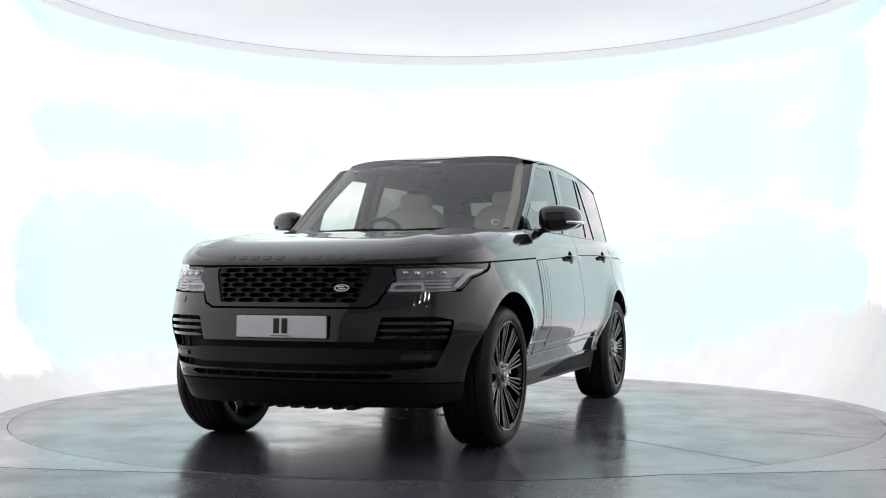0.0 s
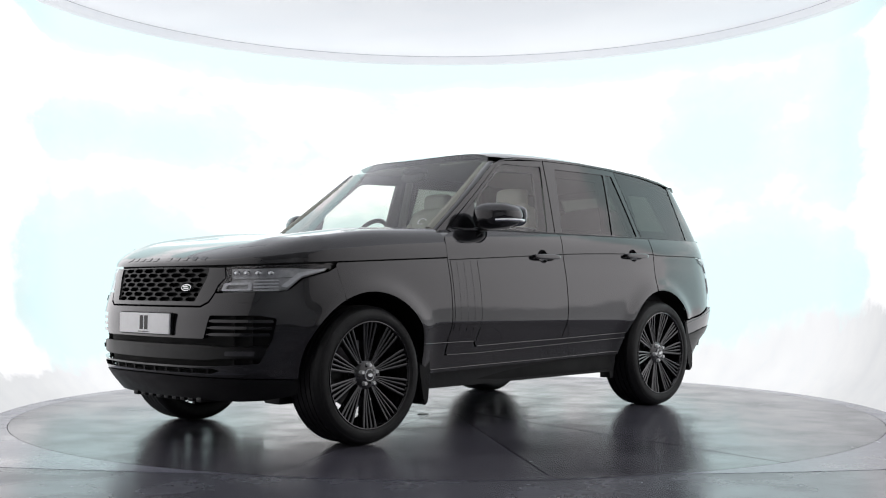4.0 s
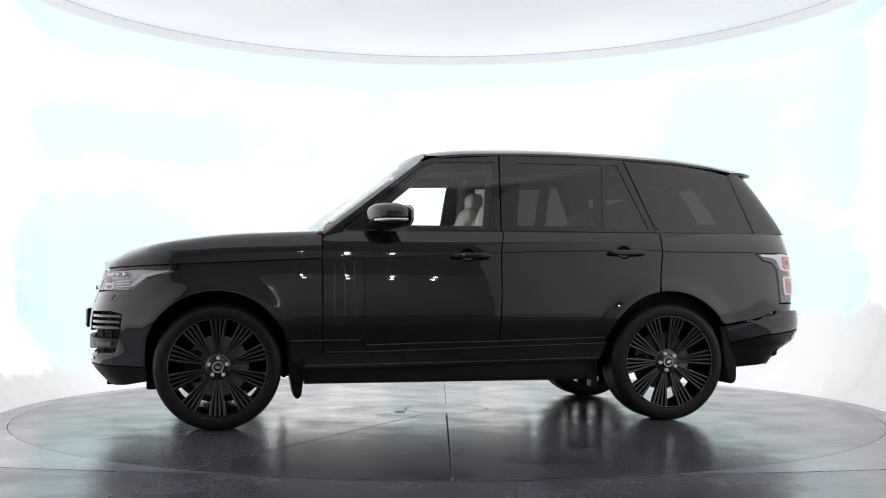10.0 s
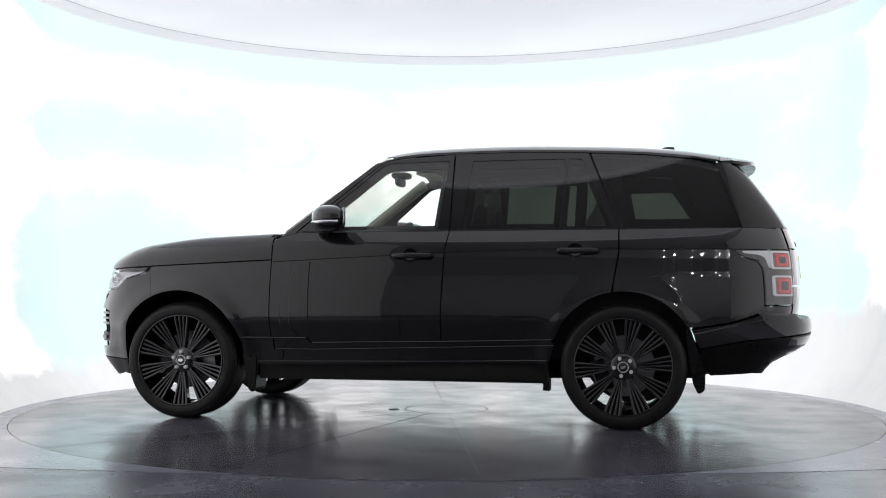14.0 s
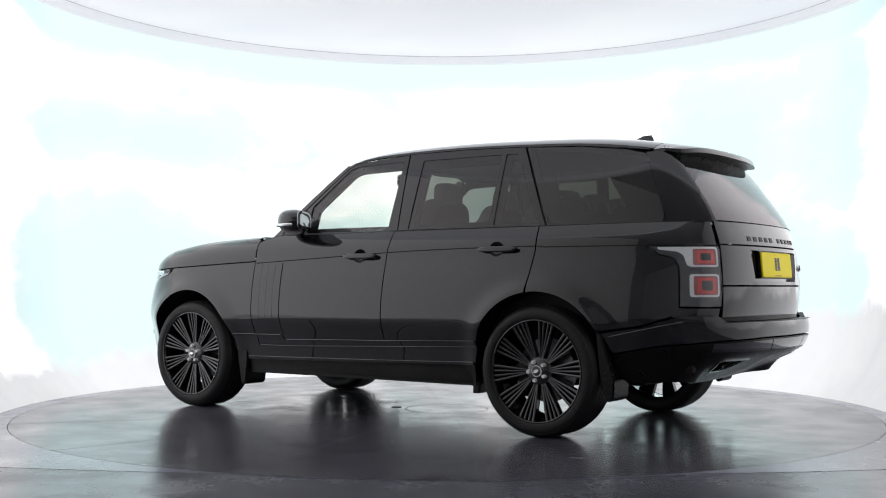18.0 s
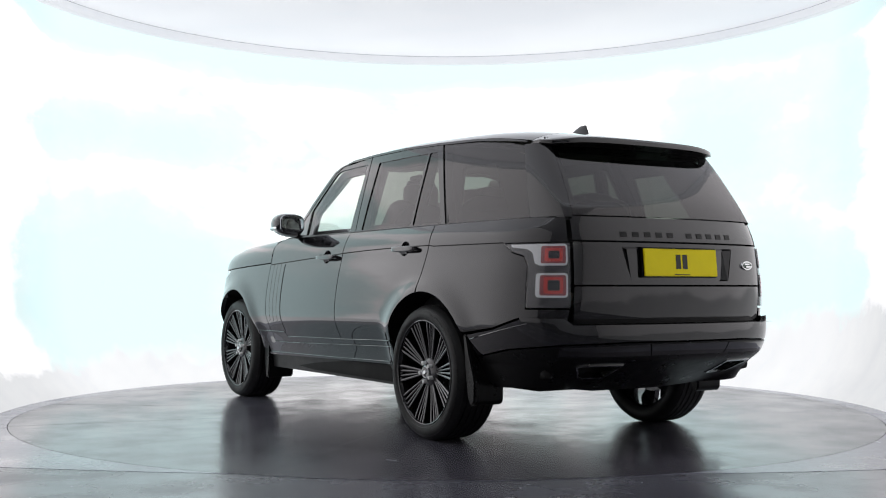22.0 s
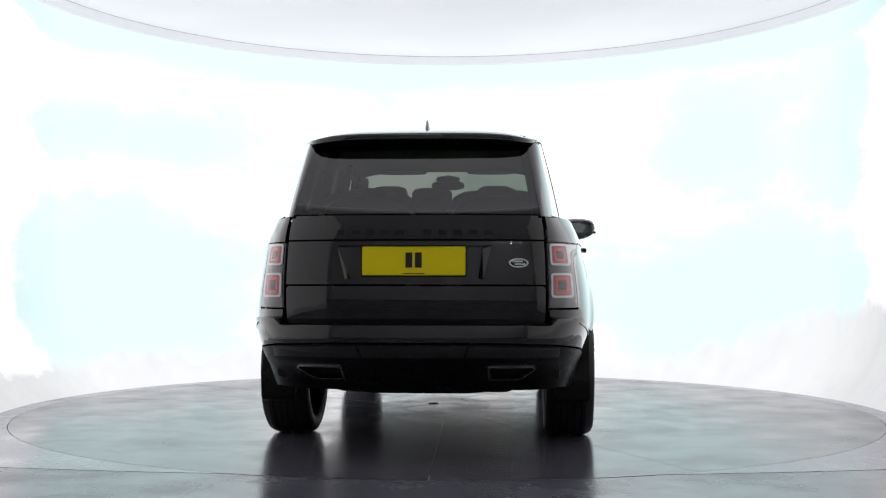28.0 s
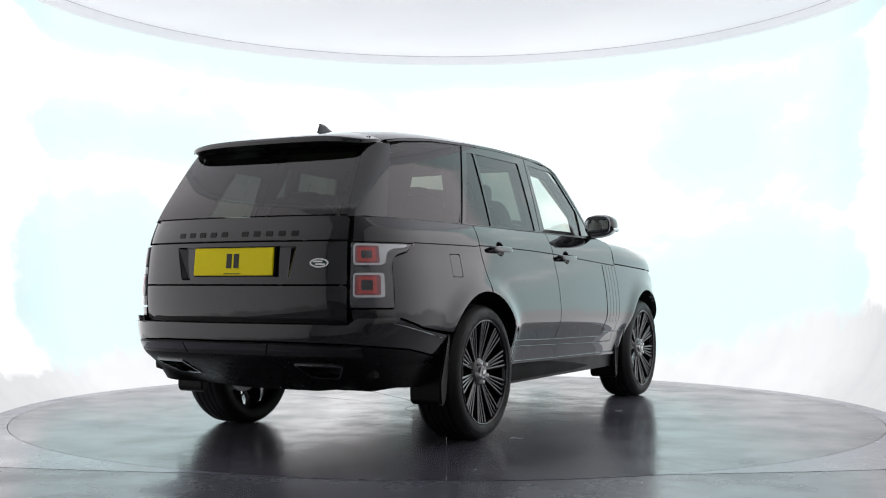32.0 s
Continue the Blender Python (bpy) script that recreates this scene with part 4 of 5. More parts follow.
    # waist groove along wing, doors and quarter: a dark strip for its shade
    for nm, xa, xb, own in (("waist_line", 0.815, -0.322, door), ("waist_line", -0.334, -1.43, rdoor), ("waist_line", -1.446, -2.13, rq)):
        zz = lambda x: 1.044 + (0.815 - x) * 0.05 - 0.028 * max(0, (-x - 0.3)) ** 1.6 if x > -1.45 else 1.1165
        zs = [(x, zz(x)) for x in np.linspace(xa, xb, 16)]
        panel(nm, body_skin, X([(x, z + 0.0028) for x, z in zs] + [(x, z - 0.0028) for x, z in reversed(zs)]), VOID, own, side=sd, step=0.05, lift=0.0015, depth=0.003, gap=0)
    # gills on the front door
    for xa, xb, z0 in ((0.806, 0.756, 0.615), (0.752, 0.693, 0.612), (0.689, 0.63, 0.612), (0.626, 0.566, 0.615)):
        panel("gill", body_skin, X([(xa, 1.04), (xb, 1.043), (xb, z0 + 0.02), (xa, z0)]), PAINT, door, side=sd, r=0.004, step=0.025, lift=0.0025, depth=0.004, gap=0)
    for x, rad in ((0.754, 0.0017), (0.691, 0.0017), (0.628, 0.0017)):
        bm = bmesh.new()
        tube(bm, [on_skin(body_skin, BODY.sx(x), z, 0.002)[0] for z in np.linspace(1.04, 0.63, 14)], rad, 6)
        if sd < 0:
            flip_y(bm)
        part("gill_edge", bm, PAINT, door)
    # dark strip painted in for the shade of the gap behind the gills
    panel("gill_dark_line", body_skin, X([(0.5665, 1.042), (0.5605, 1.042), (0.5605, 0.55), (0.5665, 0.55)]), VOID, door, side=sd, step=0.05, lift=0.0015, depth=0.003, gap=0)
    # door handles
    for x, z, own in ((-0.107, 1.083, door), (-1.166, 1.11, rdoor)):
        c, n = on_skin(body_skin, BODY.sx(x), z, 0.0)

        def dish(u, v):
            p, nn = skin_normals(body_skin, np.stack([BODY.sx(x) + CUP_A * u * np.cos(v), z + CUP_B * u * np.sin(v)], 1))
            return p - np.array(n) * (0.024 * (1 - u[:, None] ** 4))
        cup = grid(dish, np.linspace(0.01, 1.02, 9), np.linspace(0, 2 * math.pi, 29))
        h = bmesh.new()
        blob(h, (c.x - 0.018, c.y + 0.03, c.z - 0.002), (0.133, 0.012, 0.0175), 3.5, 28, 10)
        blob(h, (c.x + 0.082, c.y + 0.01, c.z), (0.025, 0.03, 0.012), 3)
        blob(h, (c.x - 0.115, c.y + 0.01, c.z), (0.025, 0.03, 0.012), 3)
        if sd < 0:
            flip_y(cup), flip_y(h)
        part("handle_cup", cup, PAINT, own)
        part("door_handle", h, PAINT, own)
    # side windows
    f_frame = [(0.7, 1.242), (0.135, 1.695), (0.06, 1.724), (-0.36, RT(-0.36) - 0.012), (-0.347, 1.242)]
    f_glass = [(0.45, 1.254), (0.43, 1.43), (0.125, 1.683), (0.06, 1.7), (-0.325, 1.71), (-0.268, 1.254)]
    panel("window_frame", cabin_skin, f_frame, PIANO, door, holes=[f_glass], side=sd, step=0.04)
    panel("front_window", cabin_skin, f_glass, GLASS_FRONT, door, side=sd, step=0.06, gap=-0.004, lift=-0.006, depth=0.002, label="clear tinted door window")
    r_frame = [(-0.351, 1.242), (-0.366, RT(-0.366) - 0.012), (-0.8, RT(-0.8) - 0.012), (-1.236, RT(-1.236) - 0.012), (-1.438, 1.246)]
    r_glass = [(-0.43, 1.254), (-0.482, 1.706), (-1.085, 1.71), (-1.052, 1.257)]
    q_glass = [(-1.075, 1.257), (-1.108, 1.71), (-1.195, 1.707), (-1.39, 1.258)]
    panel("window_frame", cabin_skin, r_frame, PIANO, rdoor, holes=[r_glass, q_glass], side=sd, step=0.04)
    panel("rear_window", cabin_skin, r_glass, GLASS_REAR, rdoor, side=sd, step=0.06, gap=-0.004, lift=-0.006, depth=0.002, label="dark privacy glass")
    panel("vent_window", cabin_skin, q_glass, GLASS_REAR, rdoor, side=sd, step=0.06, gap=-0.004, lift=-0.006, depth=0.002, label="dark privacy glass")
    panel("quarter_window", cabin_skin, [(-1.245, RT(-1.245) - 0.012), (-1.6, RT(-1.6) - 0.014), (-1.9, RT(-1.9) - 0.018), (-2.03, RT(-2.03) - 0.028), (-2.19, 1.248), (-1.446, 1.248)], GLASS_REAR, rq, side=sd, step=0.06, lift=-0.004, depth=0.004, label="dark privacy glass")
    bm = grid(corner, np.linspace(0, 1, 15), np.linspace(1.247, 1.668, 16))
    if sd < 0:
        flip_y(bm)
    part("rear_pillar", bm, PIANO, car)
    # the trim inside the windows
    def ring_trim(nm, outer, glass, w, mt):
        panel(nm, cabin_skin, outer, mt, car, holes=[shrink(rounded(glass, 0.03, 0.04), w)], side=sd, step=0.05, lift=-0.045, depth=0.02, gap=-0.01)
    ring_trim("door_inner_frame", f_frame, f_glass, 0.035, TRIM)
    panel("door_inner_frame", cabin_skin, r_frame, TRIM, car, holes=[shrink(rounded(r_glass, 0.03, 0.04), 0.04), shrink(rounded(q_glass, 0.03, 0.04), 0.022)], side=sd, step=0.05, lift=-0.045, depth=0.02, gap=-0.01)
    panel("quarter_trim", cabin_skin, [(-1.23, RT(-1.23) - 0.01), (-2.04, RT(-2.04) - 0.02), (-2.3, 1.45), (-2.42, 1.245), (-1.43, 1.245)], TRIM, car, holes=[[(-1.45, 1.6), (-1.76, 1.6), (-1.95, 1.32), (-1.5, 1.32)]], side=sd, step=0.05, lift=-0.04, depth=0.02, gap=0)
    rail = [(0.18, 1.69), (0.1, RT(0.1) - 0.006)] + [(x, RT(x) + 0.002) for x in (-0.1, -0.4, -0.8, -1.2, -1.6, -1.9)] + [(-2.05, RT(-2.05) - 0.003), (-2.05, RT(-2.05) - 0.008)] + [(x, RT(x) - 0.012) for x in (-1.9, -1.6, -1.2, -0.8, -0.4, -0.1, 0.05)] + [(0.14, 1.69)]
    panel("roof_rail", cabin_skin, rail, PAINT, car, side=sd, step=0.03, lift=0.004, gap=0)
    pillar = [(0.83, 1.195), (0.175, 1.7), (0.1, RT(0.1) - 0.008), (0.06, RT(0.06) - 0.014), (0.125, 1.702), (0.705, 1.242), (0.68, 1.228), (0.76, 1.2)]
    panel("front_pillar", cabin_skin, pillar, PAINT, car, side=sd, step=0.03, lift=0.003)
    def pillar_face(u, v):
        """From the edge of the windscreen out to the door frame."""
        a = screen_skin(0.775 - (u - 1.24) * 0.218, u)
        b = cabin_skin(0.83 - (u - 1.195) * 1.297, u)
        w = v[:, None]
        m = a * (1 - w) + b * w
        m += np.array([[0.004, 0.004, 0.002]]) * np.sin(np.pi * w)
        return m
    bm = grid(pillar_face, np.linspace(1.215, 1.71, 18), np.linspace(0, 1, 6))
    if sd < 0:
        flip_y(bm)
    part("pillar_cover", bm, PAINT, car)
    # waist sealing strips between the flank and the glass
    for xa, xb, own in ((0.66, -0.345, door), (-0.355, -1.436, rdoor), (-1.446, -2.43, rq)):
        def shelf(u, v):
            a = body_skin([BODY.sx(q) for q in u], np.full_like(u, 1.236) + 0.008 * np.clip((-u - 1.3) / 1.0, 0, 1))
            b = cabin_skin(u, np.full_like(u, 1.25))
            b[:, 1] += 0.004
            w = v[:, None]
            m = a * (1 - w) + b * w
            m[:, 2] += 0.004 * np.sin(np.pi * v)
            return m
        bm = grid(shelf, np.linspace(xa, xb, 24), np.linspace(0, 1, 6))
        if sd < 0:
            flip_y(bm)
        part("waist_seal", bm, SATIN, own)
    def sail_top(u, v):
        zd = np.interp(-u, [-0.85, -0.825, -0.818, -0.77, -0.66, -0.6], [1.16, 1.165, 1.188, 1.212, 1.236, 1.24])
        a = body_skin([BODY.sx(q) for q in u], zd)
        b = cabin_skin(u, np.maximum(zd + 0.012, 1.2))
        w = v[:, None]
        return a * (1 - w) + b * w
    bm = grid(sail_top, np.linspace(0.85, 0.62, 16), np.linspace(0, 1, 5))
    if sd < 0:
        flip_y(bm)
    part("pillar_foot", bm, PAINT, car)
    # wheel-arch liners and mud flaps
    for i, (cx, cz) in enumerate(ARCHES):
        def liner(u, v):
            x, z = cx + 0.452 * np.cos(u), cz + 0.452 * np.sin(u)
            rim = body_skin([BODY.sx(q) for q in x], np.maximum(z, 0.3))[:, 1] - 0.016
            return np.stack([x, 0.5 + (rim - 0.5) * v, z], 1)
        bm = grid(liner, np.linspace(-0.12, math.pi + 0.12, 34), np.linspace(0, 1, 4))
        bmesh.ops.solidify(bm, geom=bm.faces[:], thickness=0.006)
        if sd < 0:
            flip_y(bm)
        part("arch_liner", bm, VOID, car)
    flap_f = [(1.055, 0.575), (0.935, 0.548), (0.935, 0.33), (0.95, 0.2), (0.975, 0.178), (1.0, 0.2), (1.03, 0.36)]
    flap_r = [(-1.838, 0.625), (-1.872, 0.615), (-1.9, 0.52), (-1.955, 0.37), (-1.95, 0.25), (-1.91, 0.228), (-1.88, 0.29), (-1.858, 0.42)]
    for poly, y0, y1 in ((flap_f, 0.7, 0.905), (flap_r, 0.73, 0.925)):
        part("mud_flap", prism(rounded(poly, 0.02, 0.05), y0 * sd, y1 * sd), UNDER, car)


def corner(u, z):
    """The rounded corner between the side glass and the tailgate glass."""
    x0 = -2.192 + (z - 1.248) * 0.39
    p0 = cabin_skin(x0, z)
    y2 = gate_edge(z)
    p2 = gate_skin(y2, z)
    y = y2 + 0.05
    for _ in range(12):
        x = gate_skin(y, z)[:, 0]
        y = cabin_skin(x, z)[:, 1]
    p1 = np.stack([x, y, z], 1)
    w = u[:, None]
    return p0 * (1 - w) ** 2 + p1 * 2 * w * (1 - w) + p2 * w ** 2


def gate_edge(z):
    return 0.642 - 0.17 * (z - 1.256)


def prism(poly, y0, y1, bev=0.008):
    bm = bmesh.new()
    a = [bm.verts.new((x, y0, z)) for x, z in poly]
    b = [bm.verts.new((x, y1, z)) for x, z in poly]
    n = len(a)
    for i in range(n):
        j = (i + 1) % n
        bm.faces.new((a[i], a[j], b[j], b[i]))
    bm.faces.new(a[::-1])
    bm.faces.new(b)
    bmesh.ops.recalc_face_normals(bm, faces=bm.faces)
    if bev:
        es = [e for e in bm.edges if len(e.link_faces) == 2 and e.calc_face_angle(0) > 1.2]
        bmesh.ops.bevel(bm, geom=es, offset=bev, segments=2, affect="EDGES")
    return bm


for sd in (1, -1):
    flank(sd)

# --- roof, spoiler, fin
front_edge = [(header(y)[0] - 0.002, y) for y in np.linspace(-0.645, 0.645, 20)]
side_l = [(x, float(cabin_skin([x], [1.755])[0, 1]) - 0.004) for x in np.linspace(0.04, -2.06, 22)]
panel("roof", roof_skin, front_edge + side_l + [(x, -y) for x, y in reversed(side_l)], PAINT, car, step=0.045, depth=0.006)


def spoiler():
    """The roof's tail: a broad flat blade whose ends turn down on to the pillars."""
    bm = bmesh.new()
    rows = []
    for y in np.linspace(-0.62, 0.62, 44):
        q = abs(y) / 0.62
        tip = -2.312 + 0.15 * y * y + 0.04 * q ** 8 + 0.07 * q ** 24
        w = np.array([0, 0.3, 0.6, 0.88, 0.97, 1.0])
        xs = -2.062 + (tip + 2.062) * w
        top = roof_skin(xs, [y] * 6)
        top[:, 2] += w * (0.02 * q ** 6 + 0.006) + np.array([0, 0, 0, 0, -0.003, -0.012])
        under = top[[5, 3, 2, 1, 0]].copy()
        under[:, 2] -= np.array([0.02, 0.04, 0.07, 0.095, 0.115]) * (1 - 0.6 * q ** 6)
        rows.append([bm.verts.new(p) for p in np.vstack([top, under]).tolist()])
    belly = bmesh.new()
    low = [[belly.verts.new(v.co) for v in r[6:11]] for r in rows]
    m = 11
    for k in range(len(rows) - 1):
        a, b = rows[k], rows[k + 1]
        for i in (0, 1, 2, 3, 4, 5, 10):
            j = (i + 1) % m
            bm.faces.new((a[i], a[j], b[j], b[i]))
        for i in range(4):
            belly.faces.new((low[k][i], low[k][i + 1], low[k + 1][i + 1], low[k + 1][i]))
    bm.faces.new(rows[0])
    bm.faces.new(rows[-1][::-1])
    bmesh.ops.recalc_face_normals(bm, faces=bm.faces)
    return bm, belly


blade, belly = spoiler()
blade = part("roof_spoiler", blade, PAINT, car)
part("underside", belly, UNDER, blade, "matt black underside")


def fin():
    bm = bmesh.new()
    rows = []
    for t in np.linspace(0, 1, 9):
        z = 1.79 + 0.066 * t
        x0, x1, w = -1.51 - 0.2 * t ** 0.75, -1.8 + 0.03 * t, 0.028 * (1 - t) ** 0.8 + 0.003
        rows.append([bm.verts.new(((x0 + x1) / 2 + (x0 - x1) / 2 * math.cos(a), w * math.sin(a) * (0.6 + 0.4 * math.cos(a * 0.5) ** 2), z)) for a in np.linspace(0, 2 * math.pi, 16, endpoint=False)])
    for a, b in zip(rows[:-1], rows[1:]):
        for i in range(16):
            bm.faces.new((a[i], a[(i + 1) % 16], b[(i + 1) % 16], b[i]))
    bm.faces.new(rows[-1])
    return bm


part("aerial_fin", fin(), PAINT, car)

# --- tail
gate = panel("tailgate", body_skin, R([(0.672, 0.892), (0.672, 1.117), (-0.672, 1.117), (-0.672, 0.892)]), PAINT, car, holes=[R([(0.4, 1.093), (-0.4, 1.093), (-0.355, 0.915), (0.355, 0.915)])], step=0.03, depth=0.03, label="")
panel("plate_recess", body_skin, R([(0.41, 1.1), (-0.41, 1.1), (-0.36, 0.908), (0.36, 0.908)]), PAINT, gate, step=0.04, lift=-0.03, gap=0)
panel("drop_tailgate", body_skin, R([(0.672, 0.69), (0.672, 0.887), (-0.672, 0.887), (-0.672, 0.69)]), PAINT, car, r=0.02, step=0.03)
upper = panel("tailgate_band", body_skin, R([(0.674, 1.122), (0.68, 1.252), (-0.68, 1.252), (-0.674, 1.122)]), PAINT, car, step=0.03)
for sd in (1, -1):
    bm = bmesh.new()
    quad = []
    for yy, zz, d in ((0.398, 1.088, -0.002), (0.354, 0.92, -0.002), (0.33, 0.924, -0.028), (0.352, 1.086, -0.028)):
        q, _ = on_skin(body_skin, BODY.sr(yy), zz, d)
        quad.append(bm.verts.new((q.x, q.y * sd, q.z)))
    bm.faces.new(quad if sd > 0 else quad[::-1])
    part("recess_cheek", bm, PAINT, gate, smooth=False)
for i in range(10):
    y = -((i - 4.5) * 0.078 + (0.03 if i > 4 else -0.03))
    bm = bmesh.new()
    slab(bm, R([(y - 0.02, 1.146), (y + 0.02, 1.146), (y + 0.02, 1.172), (y - 0.02, 1.172)]), body_skin, 0.003)
    part("tail_bar", bm, SATIN, upper)
c, n = on_skin(body_skin, BODY.sr(-0.531), 1.003, 0.004)
badge(c, facing(n), 0.055, gate)
rear_glass = panel("tailgate_window", gate_skin, [(0.642, 1.256), (-0.642, 1.256), (-0.566, 1.705), (0.566, 1.705)], GLASS_REAR, car, gap=0.0015, step=0.06, depth=0.004, label="dark privacy glass tailgate window")
for sd in (1, -1):
    panel("hatch_frame", gate_skin, [(0.655, 1.252), (0.57, 1.715), (0.53, 1.715), (0.61, 1.252)], VOID, car, side=sd, step=0.04, lift=-0.012, gap=0)
bump_l = [(TAIL.sx(-1.872), 0.62), (TAIL.sx(-2.1), 0.655), (TAIL.sx(-2.33), 0.724), (TAIL.sr(0.74), 0.722), (TAIL.sr(0.7), 0.69)]
bump_low = [(TAIL.sr(0.4), 0.6), (TAIL.sr(0.72), 0.588), (TAIL.sx(-2.2), 0.555), (TAIL.sx(-1.93), 0.505), (TAIL.sx(-1.9), 0.56)]


def tmir(half):
    return list(half) + [(2 * TAIL.end - s, z) for s, z in reversed(half)]


panel("rear_bumper", tail_skin, tmir(bump_l) + [(2 * TAIL.end - s, z) for s, z in bump_low[::-1]] + bump_low, PAINT, car, step=0.03, depth=0.03)
low_l = [(TAIL.sx(-1.905), 0.555), (TAIL.sx(-1.93), 0.5), (TAIL.sx(-2.2), 0.55), (TAIL.sr(0.72), 0.583), (TAIL.sr(0.4), 0.595)]
low_b = [(TAIL.sr(0.3), 0.3), (TAIL.sr(0.62), 0.325), (TAIL.sx(-2.3), 0.35), (TAIL.sx(-2.0), 0.335), (TAIL.sx(-1.95), 0.37)]
TIP = [(TAIL.sr(y), z) for y, z in ((0.385, 0.478), (0.65, 0.478), (0.678, 0.465), (0.648, 0.41), (0.62, 0.398), (0.42, 0.398))]
panel("rear_lower_bumper", tail_skin, low_l + [(2 * TAIL.end - s, z) for s, z in low_l[::-1]] + [(2 * TAIL.end - s, z) for s, z in low_b[::-1]] + low_b, UNDER, car, step=0.03, depth=0.03, holes=[TIP, [(2 * TAIL.end - s, z) for s, z in TIP[::-1]]])
bm = grid(lambda u, v: np.stack([(-2.64 + 0.16 * u * u) * (1 - v) + (-2.5 + 0.05 * u * u) * v, u, 0.688 + 0.0 * v], 1), np.linspace(-0.72, 0.72, 20), np.linspace(0, 1, 3))
part("bumper_step", bm, SATIN, car)
for sd in (1, -1):
    bm = bmesh.new()
    tube(bm, [on_skin(tail_skin, TAIL.sx(x), 0.592 + (-1.88 - x) * 0.215, 0.0)[0] for x in np.linspace(-1.89, -2.34, 18)], 0.004, 6)
    if sd < 0:
        flip_y(bm)
    part("bumper_bead", bm, PAINT, car)
panel("tow_cover", tail_skin, [(TAIL.sr(0.28), 0.588), (TAIL.sr(-0.28), 0.588), (TAIL.sr(-0.26), 0.525), (TAIL.sr(0.26), 0.525)], PAINT, car, step=0.04, lift=0.003, depth=0.006)
for sd in (1, -1):
    panel("bumper_insert", tail_skin, [(TAIL.sr(0.285), 0.588), (TAIL.sr(0.76), 0.574), (TAIL.sr(0.77), 0.522), (TAIL.sr(0.265), 0.525)], PAINT, car, side=sd, step=0.04, lift=0.003, depth=0.006)
for sd in (1, -1):
    ex = TIP
    inner = [(TAIL.sr(y), z) for y, z in ((0.398, 0.471), (0.648, 0.471), (0.664, 0.463), (0.638, 0.415), (0.617, 0.4055), (0.43, 0.4055))]
    tip = panel("exhaust_tip", tail_skin, ex, CHROME, car, holes=[inner], side=sd, r=0.008, step=0.02, lift=0.005, depth=0.03, gap=0, label="brushed metal exhaust tip")
    panel("exhaust_mouth", tail_skin, ex, VOID, tip, side=sd, step=0.04, lift=-0.05, depth=0.004, gap=-0.004)

# tail lamps
for sd in (1, -1):
    shape = X([(-2.135, 1.11), (-2.2, 1.066), (-2.285, 1.044), (-2.314, 0.99), (-2.314, 0.772)]) + R([(0.685, 0.772), (0.685, 1.11)])
    lamp = panel("tail_lamp", body_skin, shape, LENS_SMOKE, car, side=sd, r=[0.004, 0.02, 0.02, 0.02, 0.006, 0.006, 0.006], step=0.025, lift=-0.002, label="smoked tail lamp with red lenses and silver surround")
    fr = X([(-2.19, 1.104), (-2.2, 1.09), (-2.3, 1.08), (-2.335, 1.06), (-2.352, 1.0)]) + R([(0.813, 1.0), (0.813, 1.104)])
    panel("lamp_bezel", body_skin, fr, NUT, lamp, side=sd, r=0.01, step=0.02, lift=0.003, depth=0.004, gap=0, label="satin silver lamp surround")
    panel("lens_cover", body_skin, shape, GLASS_LAMP, lamp, side=sd, step=0.03, lift=0.011, depth=0.006, gap=0.003)

    def square(c, z, h, v):
        return R([(c + h, z + v), (c - h, z + v), (c - h, z - v), (c + h, z - v)])
    for zm, hh in ((1.048, 0.056), (0.89, 0.063)):
        cy = 0.759
        panel("lens_rim", body_skin, square(cy, zm, 0.06, hh), NUT, lamp, holes=[square(cy - 0.002, zm, 0.05, hh - 0.011)], side=sd, r=0.02, step=0.016, lift=0.006, depth=0.006, gap=0, label="pale clear rim of the lens")
        panel("red_lens", body_skin, square(cy, zm, 0.052, hh - 0.009), LENS_DEEP, lamp, side=sd, r=0.014, step=0.02, lift=0.0035, depth=0.003, gap=0, label="dark red lamp lens")
        panel("lens_ring", body_skin, square(cy - 0.002, zm, 0.037, hh - 0.021), LENS_RED, lamp, holes=[square(cy - 0.002, zm, 0.024, hh - 0.035)], side=sd, r=0.01, step=0.014, lift=0.0058, depth=0.003, gap=0, label="bright red square light guide")
        panel("lens_core", body_skin, square(cy - 0.002, zm, 0.022, hh - 0.037), LENS_SMOKE, lamp, side=sd, r=0.006, step=0.02, lift=0.0048, depth=0.002, gap=0)
    panel("lamp_foot", body_skin, R([(0.87, 0.765), (0.69, 0.765), (0.7, 0.7), (0.86, 0.712)]), PAINT, car, side=sd, step=0.025, depth=0.03, gap=0.001)

